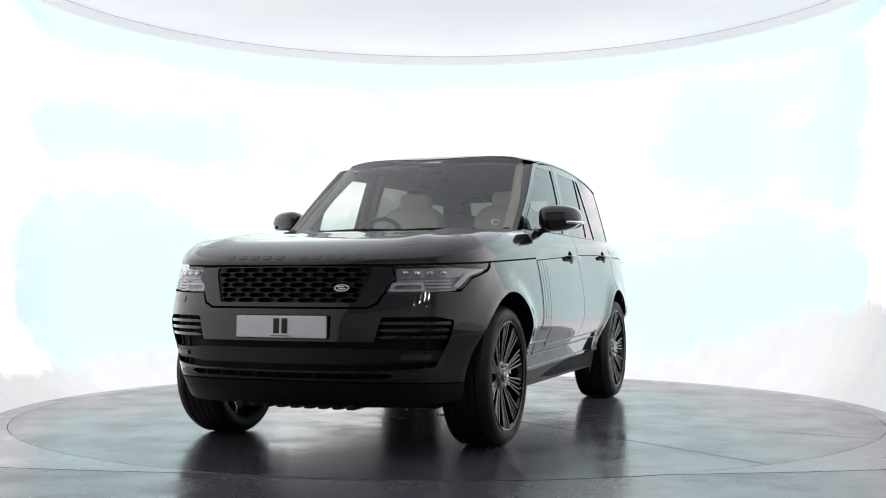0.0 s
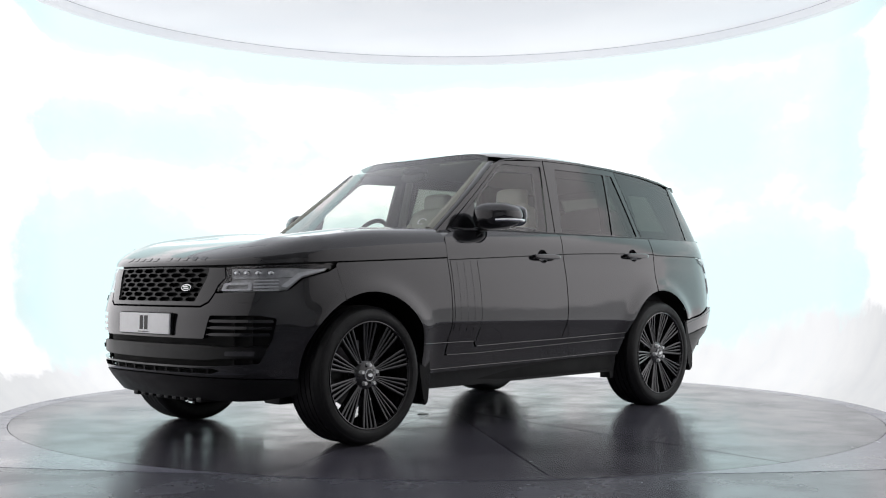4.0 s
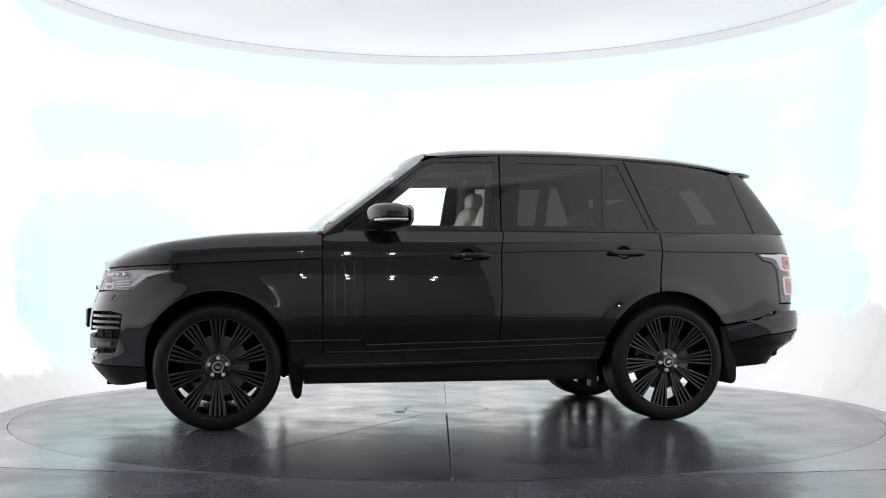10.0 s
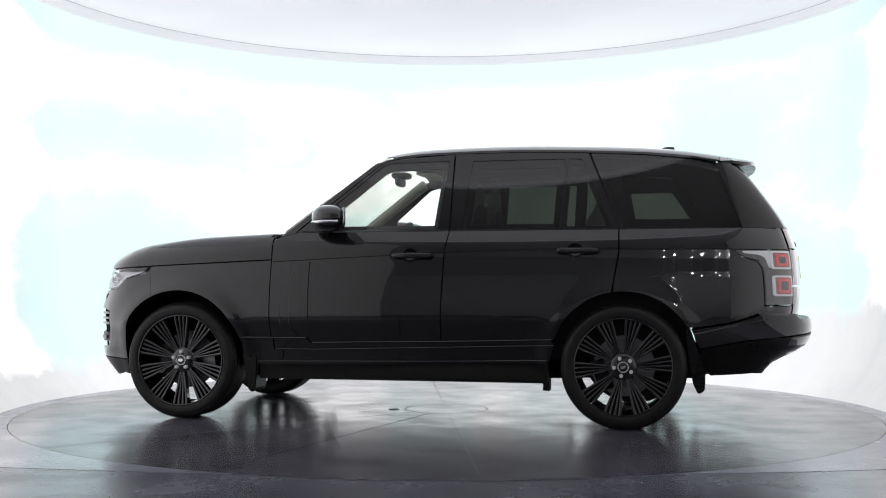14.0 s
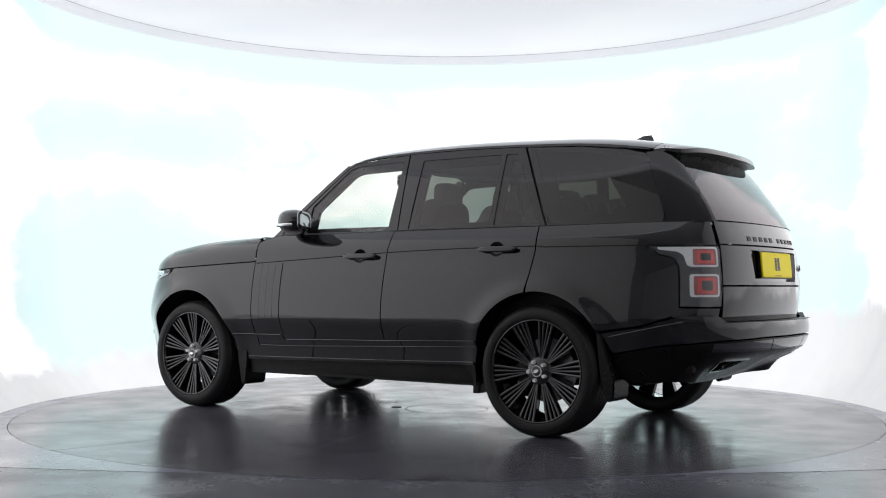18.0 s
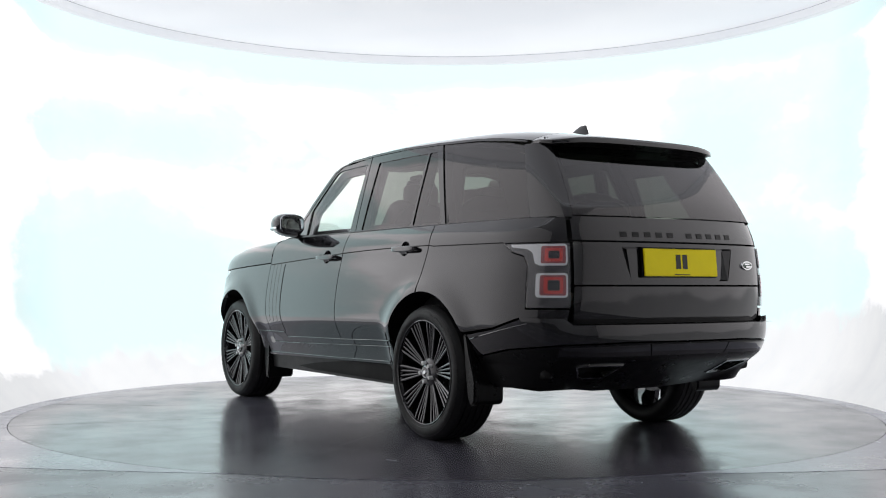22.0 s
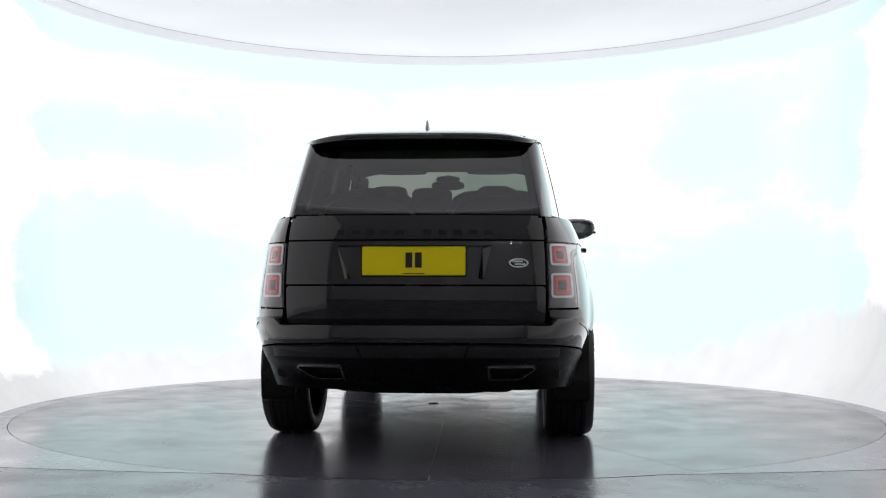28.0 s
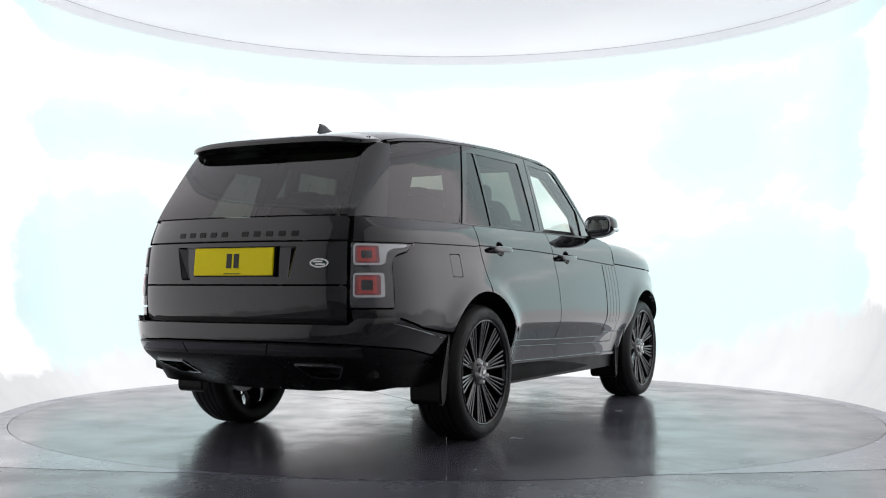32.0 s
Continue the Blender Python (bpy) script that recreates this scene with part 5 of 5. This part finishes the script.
# head lamps
for sd in (1, -1):
    shape = F([(0.549, 0.853), (0.556, 0.882), (0.602, 0.928), (0.588, 0.99)]) + X([(2.05, 0.997), (1.95, 1.002), (1.712, 1.0125), (1.745, 0.974), (1.905, 0.932), (1.986, 0.867)])
    bowl = panel("head_lamp", body_skin, shape, LAMP_BODY, car, side=sd, step=0.03, lift=-0.05, depth=0.004, gap=0.004, label="clear-covered head lamp with grey bowl")
    panel("lamp_cover", body_skin, shape, GLASS_LAMP, bowl, side=sd, r=0.008, step=0.03, lift=-0.001, depth=0.012)
    panel("lamp_shelf", body_skin, F([(0.6, 0.985), (0.625, 0.93), (0.8, 0.932)]) + X([(1.93, 0.94), (1.8, 0.985)]), LAMP_BODY, bowl, side=sd, step=0.03, lift=-0.036, depth=0.01, gap=0)
    panel("light_guide", body_skin, F([(0.565, 0.862), (0.58, 0.905), (0.745, 0.908), (0.745, 0.862)]), LENS_CLEAR, bowl, side=sd, r=0.012, step=0.02, holes=[F([(0.59, 0.872), (0.6, 0.893), (0.73, 0.896), (0.73, 0.872)])], lift=-0.018, depth=0.012, gap=0)
    for k in range(4):
        panel("lamp_fin", body_skin, F([(0.755, 0.862 + 0.017 * k), (0.755, 0.87 + 0.017 * k), (0.858, 0.872 + 0.017 * k), (0.858, 0.864 + 0.017 * k)]), LENS_CLEAR, bowl, side=sd, step=0.03, lift=-0.022, depth=0.02, gap=0)
    panel("indicator_guide", body_skin, X([(1.99, 0.88), (1.91, 0.94), (1.78, 0.972), (1.76, 0.985), (1.93, 0.958), (2.02, 0.885)]), LENS_CLEAR, bowl, side=sd, step=0.03, lift=-0.014, depth=0.01, gap=0)
    for y in (0.655, 0.715, 0.775, 0.83):
        bm = bmesh.new()
        c, n = on_skin(body_skin, BODY.sf(y), 0.957, -0.02)
        blob(bm, c, (0.018, 0.02, 0.014), 3, 14, 8)
        if sd < 0:
            flip_y(bm)
        part("projector", bm, CHROME, bowl)

# number plates, with plain bars for the print
for c, n, w, h, m, k in ((Vector((2.312, 0, 0.676)), (1, 0, 0.02), 0.522, 0.113, PLATE_W, 1), (Vector((-2.57, 0, 1.013)), (-1, 0, 0.09), 0.526, 0.147, PLATE_Y, -1)):
    rot = facing(n)
    bm = bmesh.new()
    bmesh.ops.create_cube(bm, size=1, matrix=Matrix.Translation(c) @ rot @ Matrix.Diagonal((w, h, 0.012, 1)))
    bmesh.ops.bevel(bm, geom=bm.edges[:], offset=0.003, segments=2, affect="EDGES")
    pl = part("number_plate", bm, m, car, "white number plate with two plain dark bars" if k > 0 else "yellow number plate with two plain dark bars")
    for dx in (-0.024, 0.024):
        bm = bmesh.new()
        bmesh.ops.create_cube(bm, size=1, matrix=Matrix.Translation(c) @ rot @ Matrix.Translation((dx, 0.004, 0.0066)) @ Matrix.Diagonal((0.034, 0.077, 0.002, 1)))
        part("plate_bar", bm, INK, pl)
    bm = bmesh.new()
    bmesh.ops.create_cube(bm, size=1, matrix=Matrix.Translation(c) @ rot @ Matrix.Translation((0, -h / 2 + 0.009, 0.0066)) @ Matrix.Diagonal((0.11, 0.004, 0.002, 1)))
    part("plate_maker_bar", bm, INK, pl)
    bm = bmesh.new()
    bmesh.ops.create_cube(bm, size=1, matrix=Matrix.Translation(c) @ rot @ Matrix.Translation((0, 0, -0.012)) @ Matrix.Diagonal((w + 0.012, h + 0.012, 0.014, 1)))
    bmesh.ops.bevel(bm, geom=bm.edges[:], offset=0.003, segments=2, affect="EDGES")
    part("plate_holder", bm, SATIN, pl)

# door mirrors
for sd in (1, -1):
    bm = bmesh.new()
    blob(bm, (0.43, 0.99, 1.325), (0.112, 0.128, 0.084), 2.6, 32, 18)
    for v in bm.verts:
        # the back of the shell is cut flat for the glass, the nose is drawn out
        if v.co.x < 0.335:
            v.co.x = 0.335 - (0.335 - v.co.x) * 0.15
        v.co.x -= 0.36 * (v.co.y - 0.97)
        v.co.z += 0.018 * (v.co.y - 0.99) / 0.13 * (1 if v.co.z < 1.325 else -0.4)
    if sd < 0:
        flip_y(bm)
    mir = part("door_mirror", bm, PAINT, car)
    bm = bmesh.new()
    blob(bm, (0.329, 0.992, 1.327), (0.014, 0.112, 0.068), 3.2, 28, 14)
    for v in bm.verts:
        v.co.x -= 0.36 * (v.co.y - 0.97)
    if sd < 0:
        flip_y(bm)
    part("mirror_glass", bm, MIRROR, mir)
    bm = bmesh.new()
    tube(bm, [(0.43 + 0.112 * math.copysign(abs(math.cos(a)) ** 0.77, math.cos(a)), 0.99 + 0.127 * math.copysign(abs(math.sin(a)) ** 0.77, math.sin(a)), 1.292 + 0.004 * math.sin(a)) for a in np.linspace(0.35, 2.0, 22)], 0.012, 8, flat=0.9)
    for v in bm.verts:
        v.co.x -= 0.36 * (v.co.y - 0.97)
    if sd < 0:
        flip_y(bm)
    part("mirror_strip", bm, CHROME, mir, "bright silver indicator strip")
    bm = bmesh.new()
    tube(bm, [(0.46, 0.82, 1.238), (0.46, 0.86, 1.24), (0.46, 0.92, 1.252), (0.455, 0.97, 1.262)], 0.026, 10, flat=0.7)
    if sd < 0:
        flip_y(bm)
    part("mirror_arm", bm, SATIN, mir)
    panel("mirror_sail", cabin_skin, [(0.66, 1.25), (0.44, 1.25), (0.425, 1.43)], PIANO, car, side=sd, step=0.04, lift=0.003)


# --- wheels
def spin(bm, profile, n=72, y_axis=True):
    """Turn (radius, offset) pairs round the wheel's axle, which is its own y."""
    rings = []
    for i in range(n):
        a = 2 * math.pi * i / n
        rings.append([bm.verts.new((r * math.cos(a), y, r * math.sin(a))) for r, y in profile])
    m = len(profile)
    for i in range(n):
        p, q = rings[i], rings[(i + 1) % n]
        for j in range(m - 1):
            bm.faces.new((p[j], p[j + 1], q[j + 1], q[j]))
    return bm


def tyre_mesh():
    bm = bmesh.new()
    prof = [(0.299, 0.0), (0.307, 0.006), (0.319, 0.011), (0.34, 0.013), (0.356, 0.009), (0.369, 0.0), (0.378, -0.013), (0.3845, -0.03)]
    for y in (-0.06, -0.1, -0.14, -0.18, -0.22):
        prof += [(0.387, y + 0.027), (0.3885, y + 0.006), (0.3885, y + 0.004), (0.381, y + 0.003), (0.381, y - 0.003), (0.3885, y - 0.004)]
    prof += [(0.386, -0.236), (0.375, -0.255), (0.35, -0.268), (0.3, -0.262), (0.285, -0.25)]
    spin(bm, prof, 96)
    bmesh.ops.recalc_face_normals(bm, faces=bm.faces)
    return bm


def tread_mesh():
    """Shoulder blocks' edges: short raised bars round the tyre."""
    bm = bmesh.new()
    for k in range(90):
        a = 2 * math.pi * k / 90
        for y0, y1, r, rz in ((-0.03, -0.055, 0.3815, 0.0), (-0.192, -0.23, 0.3815, 0.0)):
            m = pose(0, 0, 0, 0, -math.degrees(a), 0) @ Matrix.Translation((r, (y0 + y1) / 2, 0)) @ pose(0, 0, 0, 14)
            bmesh.ops.create_cube(bm, size=1, matrix=m @ Matrix.Diagonal((0.007, abs(y1 - y0), 0.017, 1)))
    return bm


def sidewall_mesh():
    """Raised rings and bars on the tyre's sidewall, in place of its writing."""
    bm = bmesh.new()
    for r in (0.318, 0.366):
        tube(bm, [(r * math.cos(a), 0.0112 if r < 0.33 else 0.0025, r * math.sin(a)) for a in np.linspace(0, 2 * math.pi, 72, endpoint=False)], 0.0016, 6, closed=True)
    for base in (20, 110, 200, 290):
        for k in range(7 if base % 180 == 20 else 4):
            m = pose(0, 0, 0, 0, base + 5.2 * k, 0) @ Matrix.Translation((0.341, 0.0128, 0))
            bmesh.ops.create_cube(bm, size=1, matrix=m @ Matrix.Diagonal((0.016, 0.0024, 0.018, 1)))
    return bm


def rim_mesh():
    bm = bmesh.new()
    spin(bm, [(0.285, -0.2), (0.291, -0.03), (0.295, -0.012), (0.302, 0.0), (0.3075, 0.005), (0.311, -0.002), (0.303, -0.02), (0.292, -0.2)], 96)
    spin(bm, [(0.001, -0.012), (0.03, -0.012), (0.036, -0.019), (0.05, -0.022), (0.066, -0.026), (0.078, -0.032), (0.086, -0.042), (0.088, -0.09), (0.001, -0.09)], 60)
    tube(bm, [(0.2985 * math.cos(a), 0.003, 0.2985 * math.sin(a)) for a in np.linspace(0, 2 * math.pi, 96, endpoint=False)], 0.0052, 8, closed=True)
    bmesh.ops.recalc_face_normals(bm, faces=bm.faces)
    return bm


def fan(t):
    return 0.009 + 0.04 * t


def rib_mesh(j):
    """One of the four ribs of a spoke, on the wheel's own x axis."""
    off = (-1.0, -0.34, 0.34, 1.0)[j]
    inner = j in (1, 2)
    bm = bmesh.new()
    rows = []
    for t in np.linspace(0, 1, 9):
        r = 0.07 + (0.303 - 0.07) * t
        half = fan(t) * off * (1 - 0.1 * t ** 12)
        wd = (0.0044 if inner else 0.0054) + 0.0032 * t
        y = -0.034 + 0.034 * t ** 1.2 - (0.0035 if inner else 0.0)
        deep = -0.026 if inner else -0.042
        rows.append([bm.verts.new((r, y + dy, half + dw)) for dw, dy in ((-wd, deep), (-wd, -0.003), (-wd * 0.75, -0.001), (-wd * 0.25, 0.0), (wd * 0.25, 0.0), (wd * 0.75, -0.001), (wd, -0.003), (wd, deep))])
    for p, q in zip(rows[:-1], rows[1:]):
        for i in range(8):
            k = (i + 1) % 8
            bm.faces.new((p[i], q[i], q[k], p[k]))
    bm.faces.new(rows[0])
    bm.faces.new(rows[-1][::-1])
    bmesh.ops.recalc_face_normals(bm, faces=bm.faces)
    return bm


def end_mesh():
    """The rounded outer end that joins the ribs of a spoke."""
    bm = bmesh.new()
    h = fan(1) * 0.9
    tube(bm, [(0.289 + 0.012 * min(1, 2.2 * math.sin(w)), -0.004, -h * math.cos(w)) for w in np.linspace(0, math.pi, 13)], 0.0052, 6)
    return bm


def web_mesh():
    """The dark floor between the ribs of a spoke."""
    bm = bmesh.new()
    rows = []
    for t in np.linspace(0, 1, 6):
        r = 0.07 + (0.297 - 0.07) * t
        half = fan(t) * 1.0
        y = -0.066 + 0.022 * t ** 1.3
        rows.append([bm.verts.new((r, y + d, q)) for q, d in ((-half, 0), (half, 0), (half, -0.012), (-half, -0.012))])
    for p, q in zip(rows[:-1], rows[1:]):
        for i in range(4):
            k = (i + 1) % 4
            bm.faces.new((p[i], q[i], q[k], p[k]))
    bmesh.ops.recalc_face_normals(bm, faces=bm.faces)
    return bm


def build_wheel():
    """An alloy wheel, its outer face at y = 0, its axle along y."""
    w = part("wheel", rim_mesh(), ALLOY, None)
    part("tyre", tyre_mesh(), RUBBER, w, "low-profile black tyre")
    tagged(part("tread_block", tread_mesh(), RUBBER, w), kind="stuff")
    tagged(part("sidewall_bar", sidewall_mesh(), RUBBER, w), kind="stuff")
    for mesh, nm, mt in [(rib_mesh(j), "spoke_rib", ALLOY) for j in range(4)] + [(web_mesh(), "spoke_web", VOID), (end_mesh(), "spoke_end", ALLOY)]:
        first = part(nm, mesh, mt, w)
        for k in range(10):
            o = first if k == 0 else new(nm, first.data)
            o.parent = w
            o.matrix_basis = pose(0, 0, 0, 0, 36 * k + 18, 0)
    bm = bmesh.new()
    spin(bm, [(0.001, -0.005), (0.026, -0.006), (0.03, -0.011)], 36)
    cap = part("centre_cap", bm, PIANO, w)
    bm = bmesh.new()
    spin(bm, [(0.0285, -0.012), (0.029, -0.005), (0.0325, -0.004), (0.034, -0.012)], 36)
    part("cap_ring", bm, NUT, cap, "thin silver ring")
    bm = bmesh.new()
    bmesh.ops.create_cone(bm, cap_ends=True, segments=28, radius1=1, radius2=0.92, depth=1, matrix=Matrix.Translation((0, -0.003, 0)) @ pose(0, 0, 0, -90) @ Matrix.Diagonal((0.02, 0.0105, 0.006, 1)))
    part("cap_badge", bm, CHROME, w)
    for k in range(5):
        a = 2 * math.pi * k / 5 + math.pi / 2
        bm = bmesh.new()
        bmesh.ops.create_cone(bm, cap_ends=True, segments=12, radius1=0.0125, radius2=0.0105, depth=0.03, matrix=Matrix.Translation((0.056 * math.cos(a), -0.016, 0.056 * math.sin(a))) @ pose(0, 0, 0, -90))
        part("lug_nut", bm, NUT, w)
    bm = bmesh.new()
    spin(bm, [(0.06, -0.13), (0.19, -0.13), (0.19, -0.158), (0.06, -0.158)], 60)
    part("brake_disc", bm, STEEL, w)
    bm = bmesh.new()
    box(bm, 0.1, 0.2, -0.18, -0.1, -0.1, 0.1, 0.02)
    part("brake_caliper", bm, SATIN, w)
    return w


wheel = build_wheel()
wheel.parent = car
wheel.matrix_basis = pose(1.461, 0.955, 0.3885)
for x, y, tw in ((-1.461, 0.95, 23), (1.461, -0.955, 9), (-1.461, -0.95, 31)):
    m = pose(x, y, 0.3885, 0, 0, 0 if y > 0 else 180) @ pose(0, 0, 0, 0, tw, 0)
    w2 = copy_thing(wheel, m)
    w2.parent = car

# --- underside and inside
bm = bmesh.new()
box(bm, -1.95, 2.0, -0.5, 0.5, 0.29, 0.42, 0.04)
box(bm, -0.98, 0.98, -0.86, 0.86, 0.285, 0.42, 0.02)
box(bm, -2.35, -1.95, -0.75, 0.75, 0.4, 0.68, 0.03)
part("floor_pan", bm, VOID, car)
bm = bmesh.new()
box(bm, 1.0, 2.05, -0.5, 0.5, 0.4, 0.95, 0.05)
part("engine_bay", bm, VOID, car)
bm = bmesh.new()
tube(bm, [(-0.5, 0.2, 0.3), (-1.0, 0.3, 0.31), (-1.9, 0.3, 0.34), (-2.15, 0.45, 0.4)], 0.05, 10)
blob(bm, (-2.08, 0.45, 0.39), (0.16, 0.2, 0.06), 3)
blob(bm, (-2.08, -0.45, 0.39), (0.16, 0.2, 0.06), 3)
part("exhaust_pipe", bm, SATIN, car)
for sd in (1, -1):
    bm = bmesh.new()
    box(bm, -1.0, -0.955, 0.76 * sd, 0.85 * sd, 0.225, 0.3, 0.006)
    part("jacking_block", bm, SATIN, car)
    # tray bracket before the front wheel
    bm = bmesh.new()
    box(bm, 1.76, 1.9, 0.56 * sd, 0.7 * sd, 0.236, 0.3, 0.012)
    box(bm, 1.66, 1.8, 0.6 * sd, 0.74 * sd, 0.25, 0.31, 0.012)
    part("tray_bracket", bm, SATIN, car)
for x in (1.461, -1.461):
    bm = bmesh.new()
    tube(bm, [(x, -0.8, 0.385), (x, -0.3, 0.36), (x, 0.3, 0.36), (x, 0.8, 0.385)], 0.04, 10)
    blob(bm, (x, 0.0, 0.34), (0.14, 0.12, 0.1), 2.5)
    part("axle", bm, SATIN, car)
for sd in (1, -1):
    # arm and spring links seen behind the wheels
    bm = bmesh.new()
    tube(bm, [(-1.461, 0.6 * sd, 0.3), (-1.7, 0.4 * sd, 0.33), (-1.75, 0.1 * sd, 0.35)], 0.025, 8)
    tube(bm, [(1.461, 0.6 * sd, 0.3), (1.3, 0.4 * sd, 0.33), (1.25, 0.1 * sd, 0.35)], 0.025, 8)
    part("suspension_arm", bm, SATIN, car)
    # inner door and cabin trim
    bm = grid(lambda u, v: np.stack([u, (0.8 - 0.02 * (v - 0.8)) * sd + 0 * u, v], 1), np.linspace(0.85, -1.85, 20), np.linspace(0.42, 1.225, 8))
    bmesh.ops.solidify(bm, geom=bm.faces[:], thickness=0.02)
    part("door_trim", bm, TRIM, car)
    for xa, xb, za, zb in ((-0.37, -0.32, 1.24, 1.73),):
        bm = bmesh.new()
        pts = [cabin_skin([xa + (xb - xa) * 0 - 0.06 * 0], [z])[0] for z in np.linspace(za, zb, 6)]
        tube(bm, [(p[0] - 0.04, (p[1] - 0.05) * sd, p[2]) for p in pts], 0.035, 8)
        part("centre_pillar_trim", bm, LINING, car)
    bm = bmesh.new()
    pts = [(-1.25 - 0.2 * (1 - t), (float(cabin_skin([-1.3], [1.25 + 0.5 * t])[0, 1]) - 0.05) * sd, 1.25 + 0.47 * t) for t in np.linspace(0, 1, 6)]
    tube(bm, pts, 0.04, 8)
    part("rear_pillar_trim", bm, TRIM, car)
    bm = bmesh.new()
    tube(bm, [(0.78, 0.74 * sd, 1.22), (0.5, 0.71 * sd, 1.43), (0.15, 0.64 * sd, 1.68)], 0.04, 10)
    part("screen_pillar_trim", bm, LINING, car)


def headlining(u, v):
    p = roof_skin(u, v)
    p[:, 2] -= 0.05
    return p


part("headlining", grid(headlining, np.linspace(0.12, -2.08, 16), np.linspace(-0.655, 0.655, 14)), LINING, car)
bm = bmesh.new()
box(bm, 0.45, 0.9, -0.76, 0.76, 0.8, 1.17, 0.05)
blob(bm, (0.62, -0.37, 1.17), (0.16, 0.22, 0.06), 2.6)
blob(bm, (0.72, 0.0, 1.16), (0.2, 0.74, 0.045), 3)
part("dashboard", bm, TRIM, car)
bm = bmesh.new()
m = Matrix.Translation((0.28, -0.37, 1.19)) @ pose(0, 0, 0, 0, 65, 0)
tube(bm, [m @ Vector((0.185 * math.cos(a), 0.185 * math.sin(a), 0)) for a in np.linspace(0, 2 * math.pi, 36, endpoint=False)], 0.016, 8, closed=True)
for a in (0.0, 2.2, 4.1):
    tube(bm, [m @ Vector((0.03 * math.cos(a), 0.03 * math.sin(a), -0.02)), m @ Vector((0.18 * math.cos(a), 0.18 * math.sin(a), 0))], 0.014, 6)
blob(bm, m @ Vector((0, 0, -0.015)), (0.04, 0.06, 0.06), 2.5)
part("steering_wheel", bm, TRIM, car)
bm = bmesh.new()
blob(bm, (0.19, 0.0, 1.645), (0.022, 0.125, 0.034), 3)
tube(bm, [(0.2, 0, 1.66), (0.22, 0, 1.69), (0.2, 0, 1.72)], 0.014, 8)
blob(bm, (0.18, 0, 1.69), (0.07, 0.09, 0.025), 3)
part("cabin_mirror", bm, TRIM, car)
for y in (0.33, -0.33):
    bm = bmesh.new()
    blob(bm, (0.05, y, 1.728), (0.08, 0.18, 0.01), 3)
    part("sun_visor", bm, LINING, car)


HEAD_Z = {"front_seat": 1.5, "rear_seat": 1.42}


def seat(x, y, w, name, headrest=True):
    bm = bmesh.new()
    blob(bm, (x + 0.22, y, 0.84), (0.28, w, 0.1), 3.2, 28, 12)
    s = part(name, bm, LEATHER, car, "ivory leather seat")
    bm = bmesh.new()
    blob(bm, (0, 0, 0.28), (0.08, w * 0.96, 0.33), 4.5, 28, 16)
    for k in (-1, 1):
        blob(bm, (0.045, k * w * 0.78, 0.24), (0.06, w * 0.2, 0.26), 2.6)
    bmesh.ops.transform(bm, matrix=Matrix.Translation((x - 0.08, y, 0.88)) @ pose(0, 0, 0, 0, -14, 0), verts=bm.verts)
    part("backrest", bm, LEATHER, s)
    if headrest:
        bm = bmesh.new()
        blob(bm, (x - 0.235, y, HEAD_Z[name]), (0.055, 0.125, 0.085 if name == "front_seat" else 0.07), 4.2, 24, 12)
        part("headrest", bm, LEATHER, s)
        bm = bmesh.new()
        for k in (-0.06, 0.06):
            tube(bm, [(x - 0.225, y + k, 1.32), (x - 0.235, y + k, HEAD_Z[name])], 0.007, 6)
        part("headrest_post", bm, STEEL, s)
    bm = bmesh.new()
    blob(bm, (0, 0, 0.27), (0.045, w * 0.88, 0.31), 3.4, 24, 12)
    bmesh.ops.transform(bm, matrix=Matrix.Translation((x - 0.135, y, 0.88)) @ pose(0, 0, 0, 0, -14, 0), verts=bm.verts)
    part("seat_back_shell", bm, TRIM, s)
    return s


for y in (0.37, -0.37):
    seat(-0.2, y, 0.26, "front_seat")
for y in (0.4, -0.4):
    seat(-1.13, y, 0.33, "rear_seat")
seat(-1.13, 0.0, 0.12, "rear_seat")
bm = bmesh.new()
box(bm, -2.35, -1.45, -0.72, 0.72, 1.12, 1.14, 0.006)
part("load_cover", bm, TRIM, car)


# ---------------------------------------------------------------- what moves
def motions():
    """The turntable carries the car round, nose away from the lens to tail on."""
    rows, deck = [], []
    for i in range(33):
        turn = pose(0, 0, 0, 0, 0, yaw(i))
        rows.append((float(i), turn @ pose(0.155, 0.0128, 0.0)))
        deck.append((float(i), turn))
    walk(car, rows)
    walk(turntable, deck)


motions()
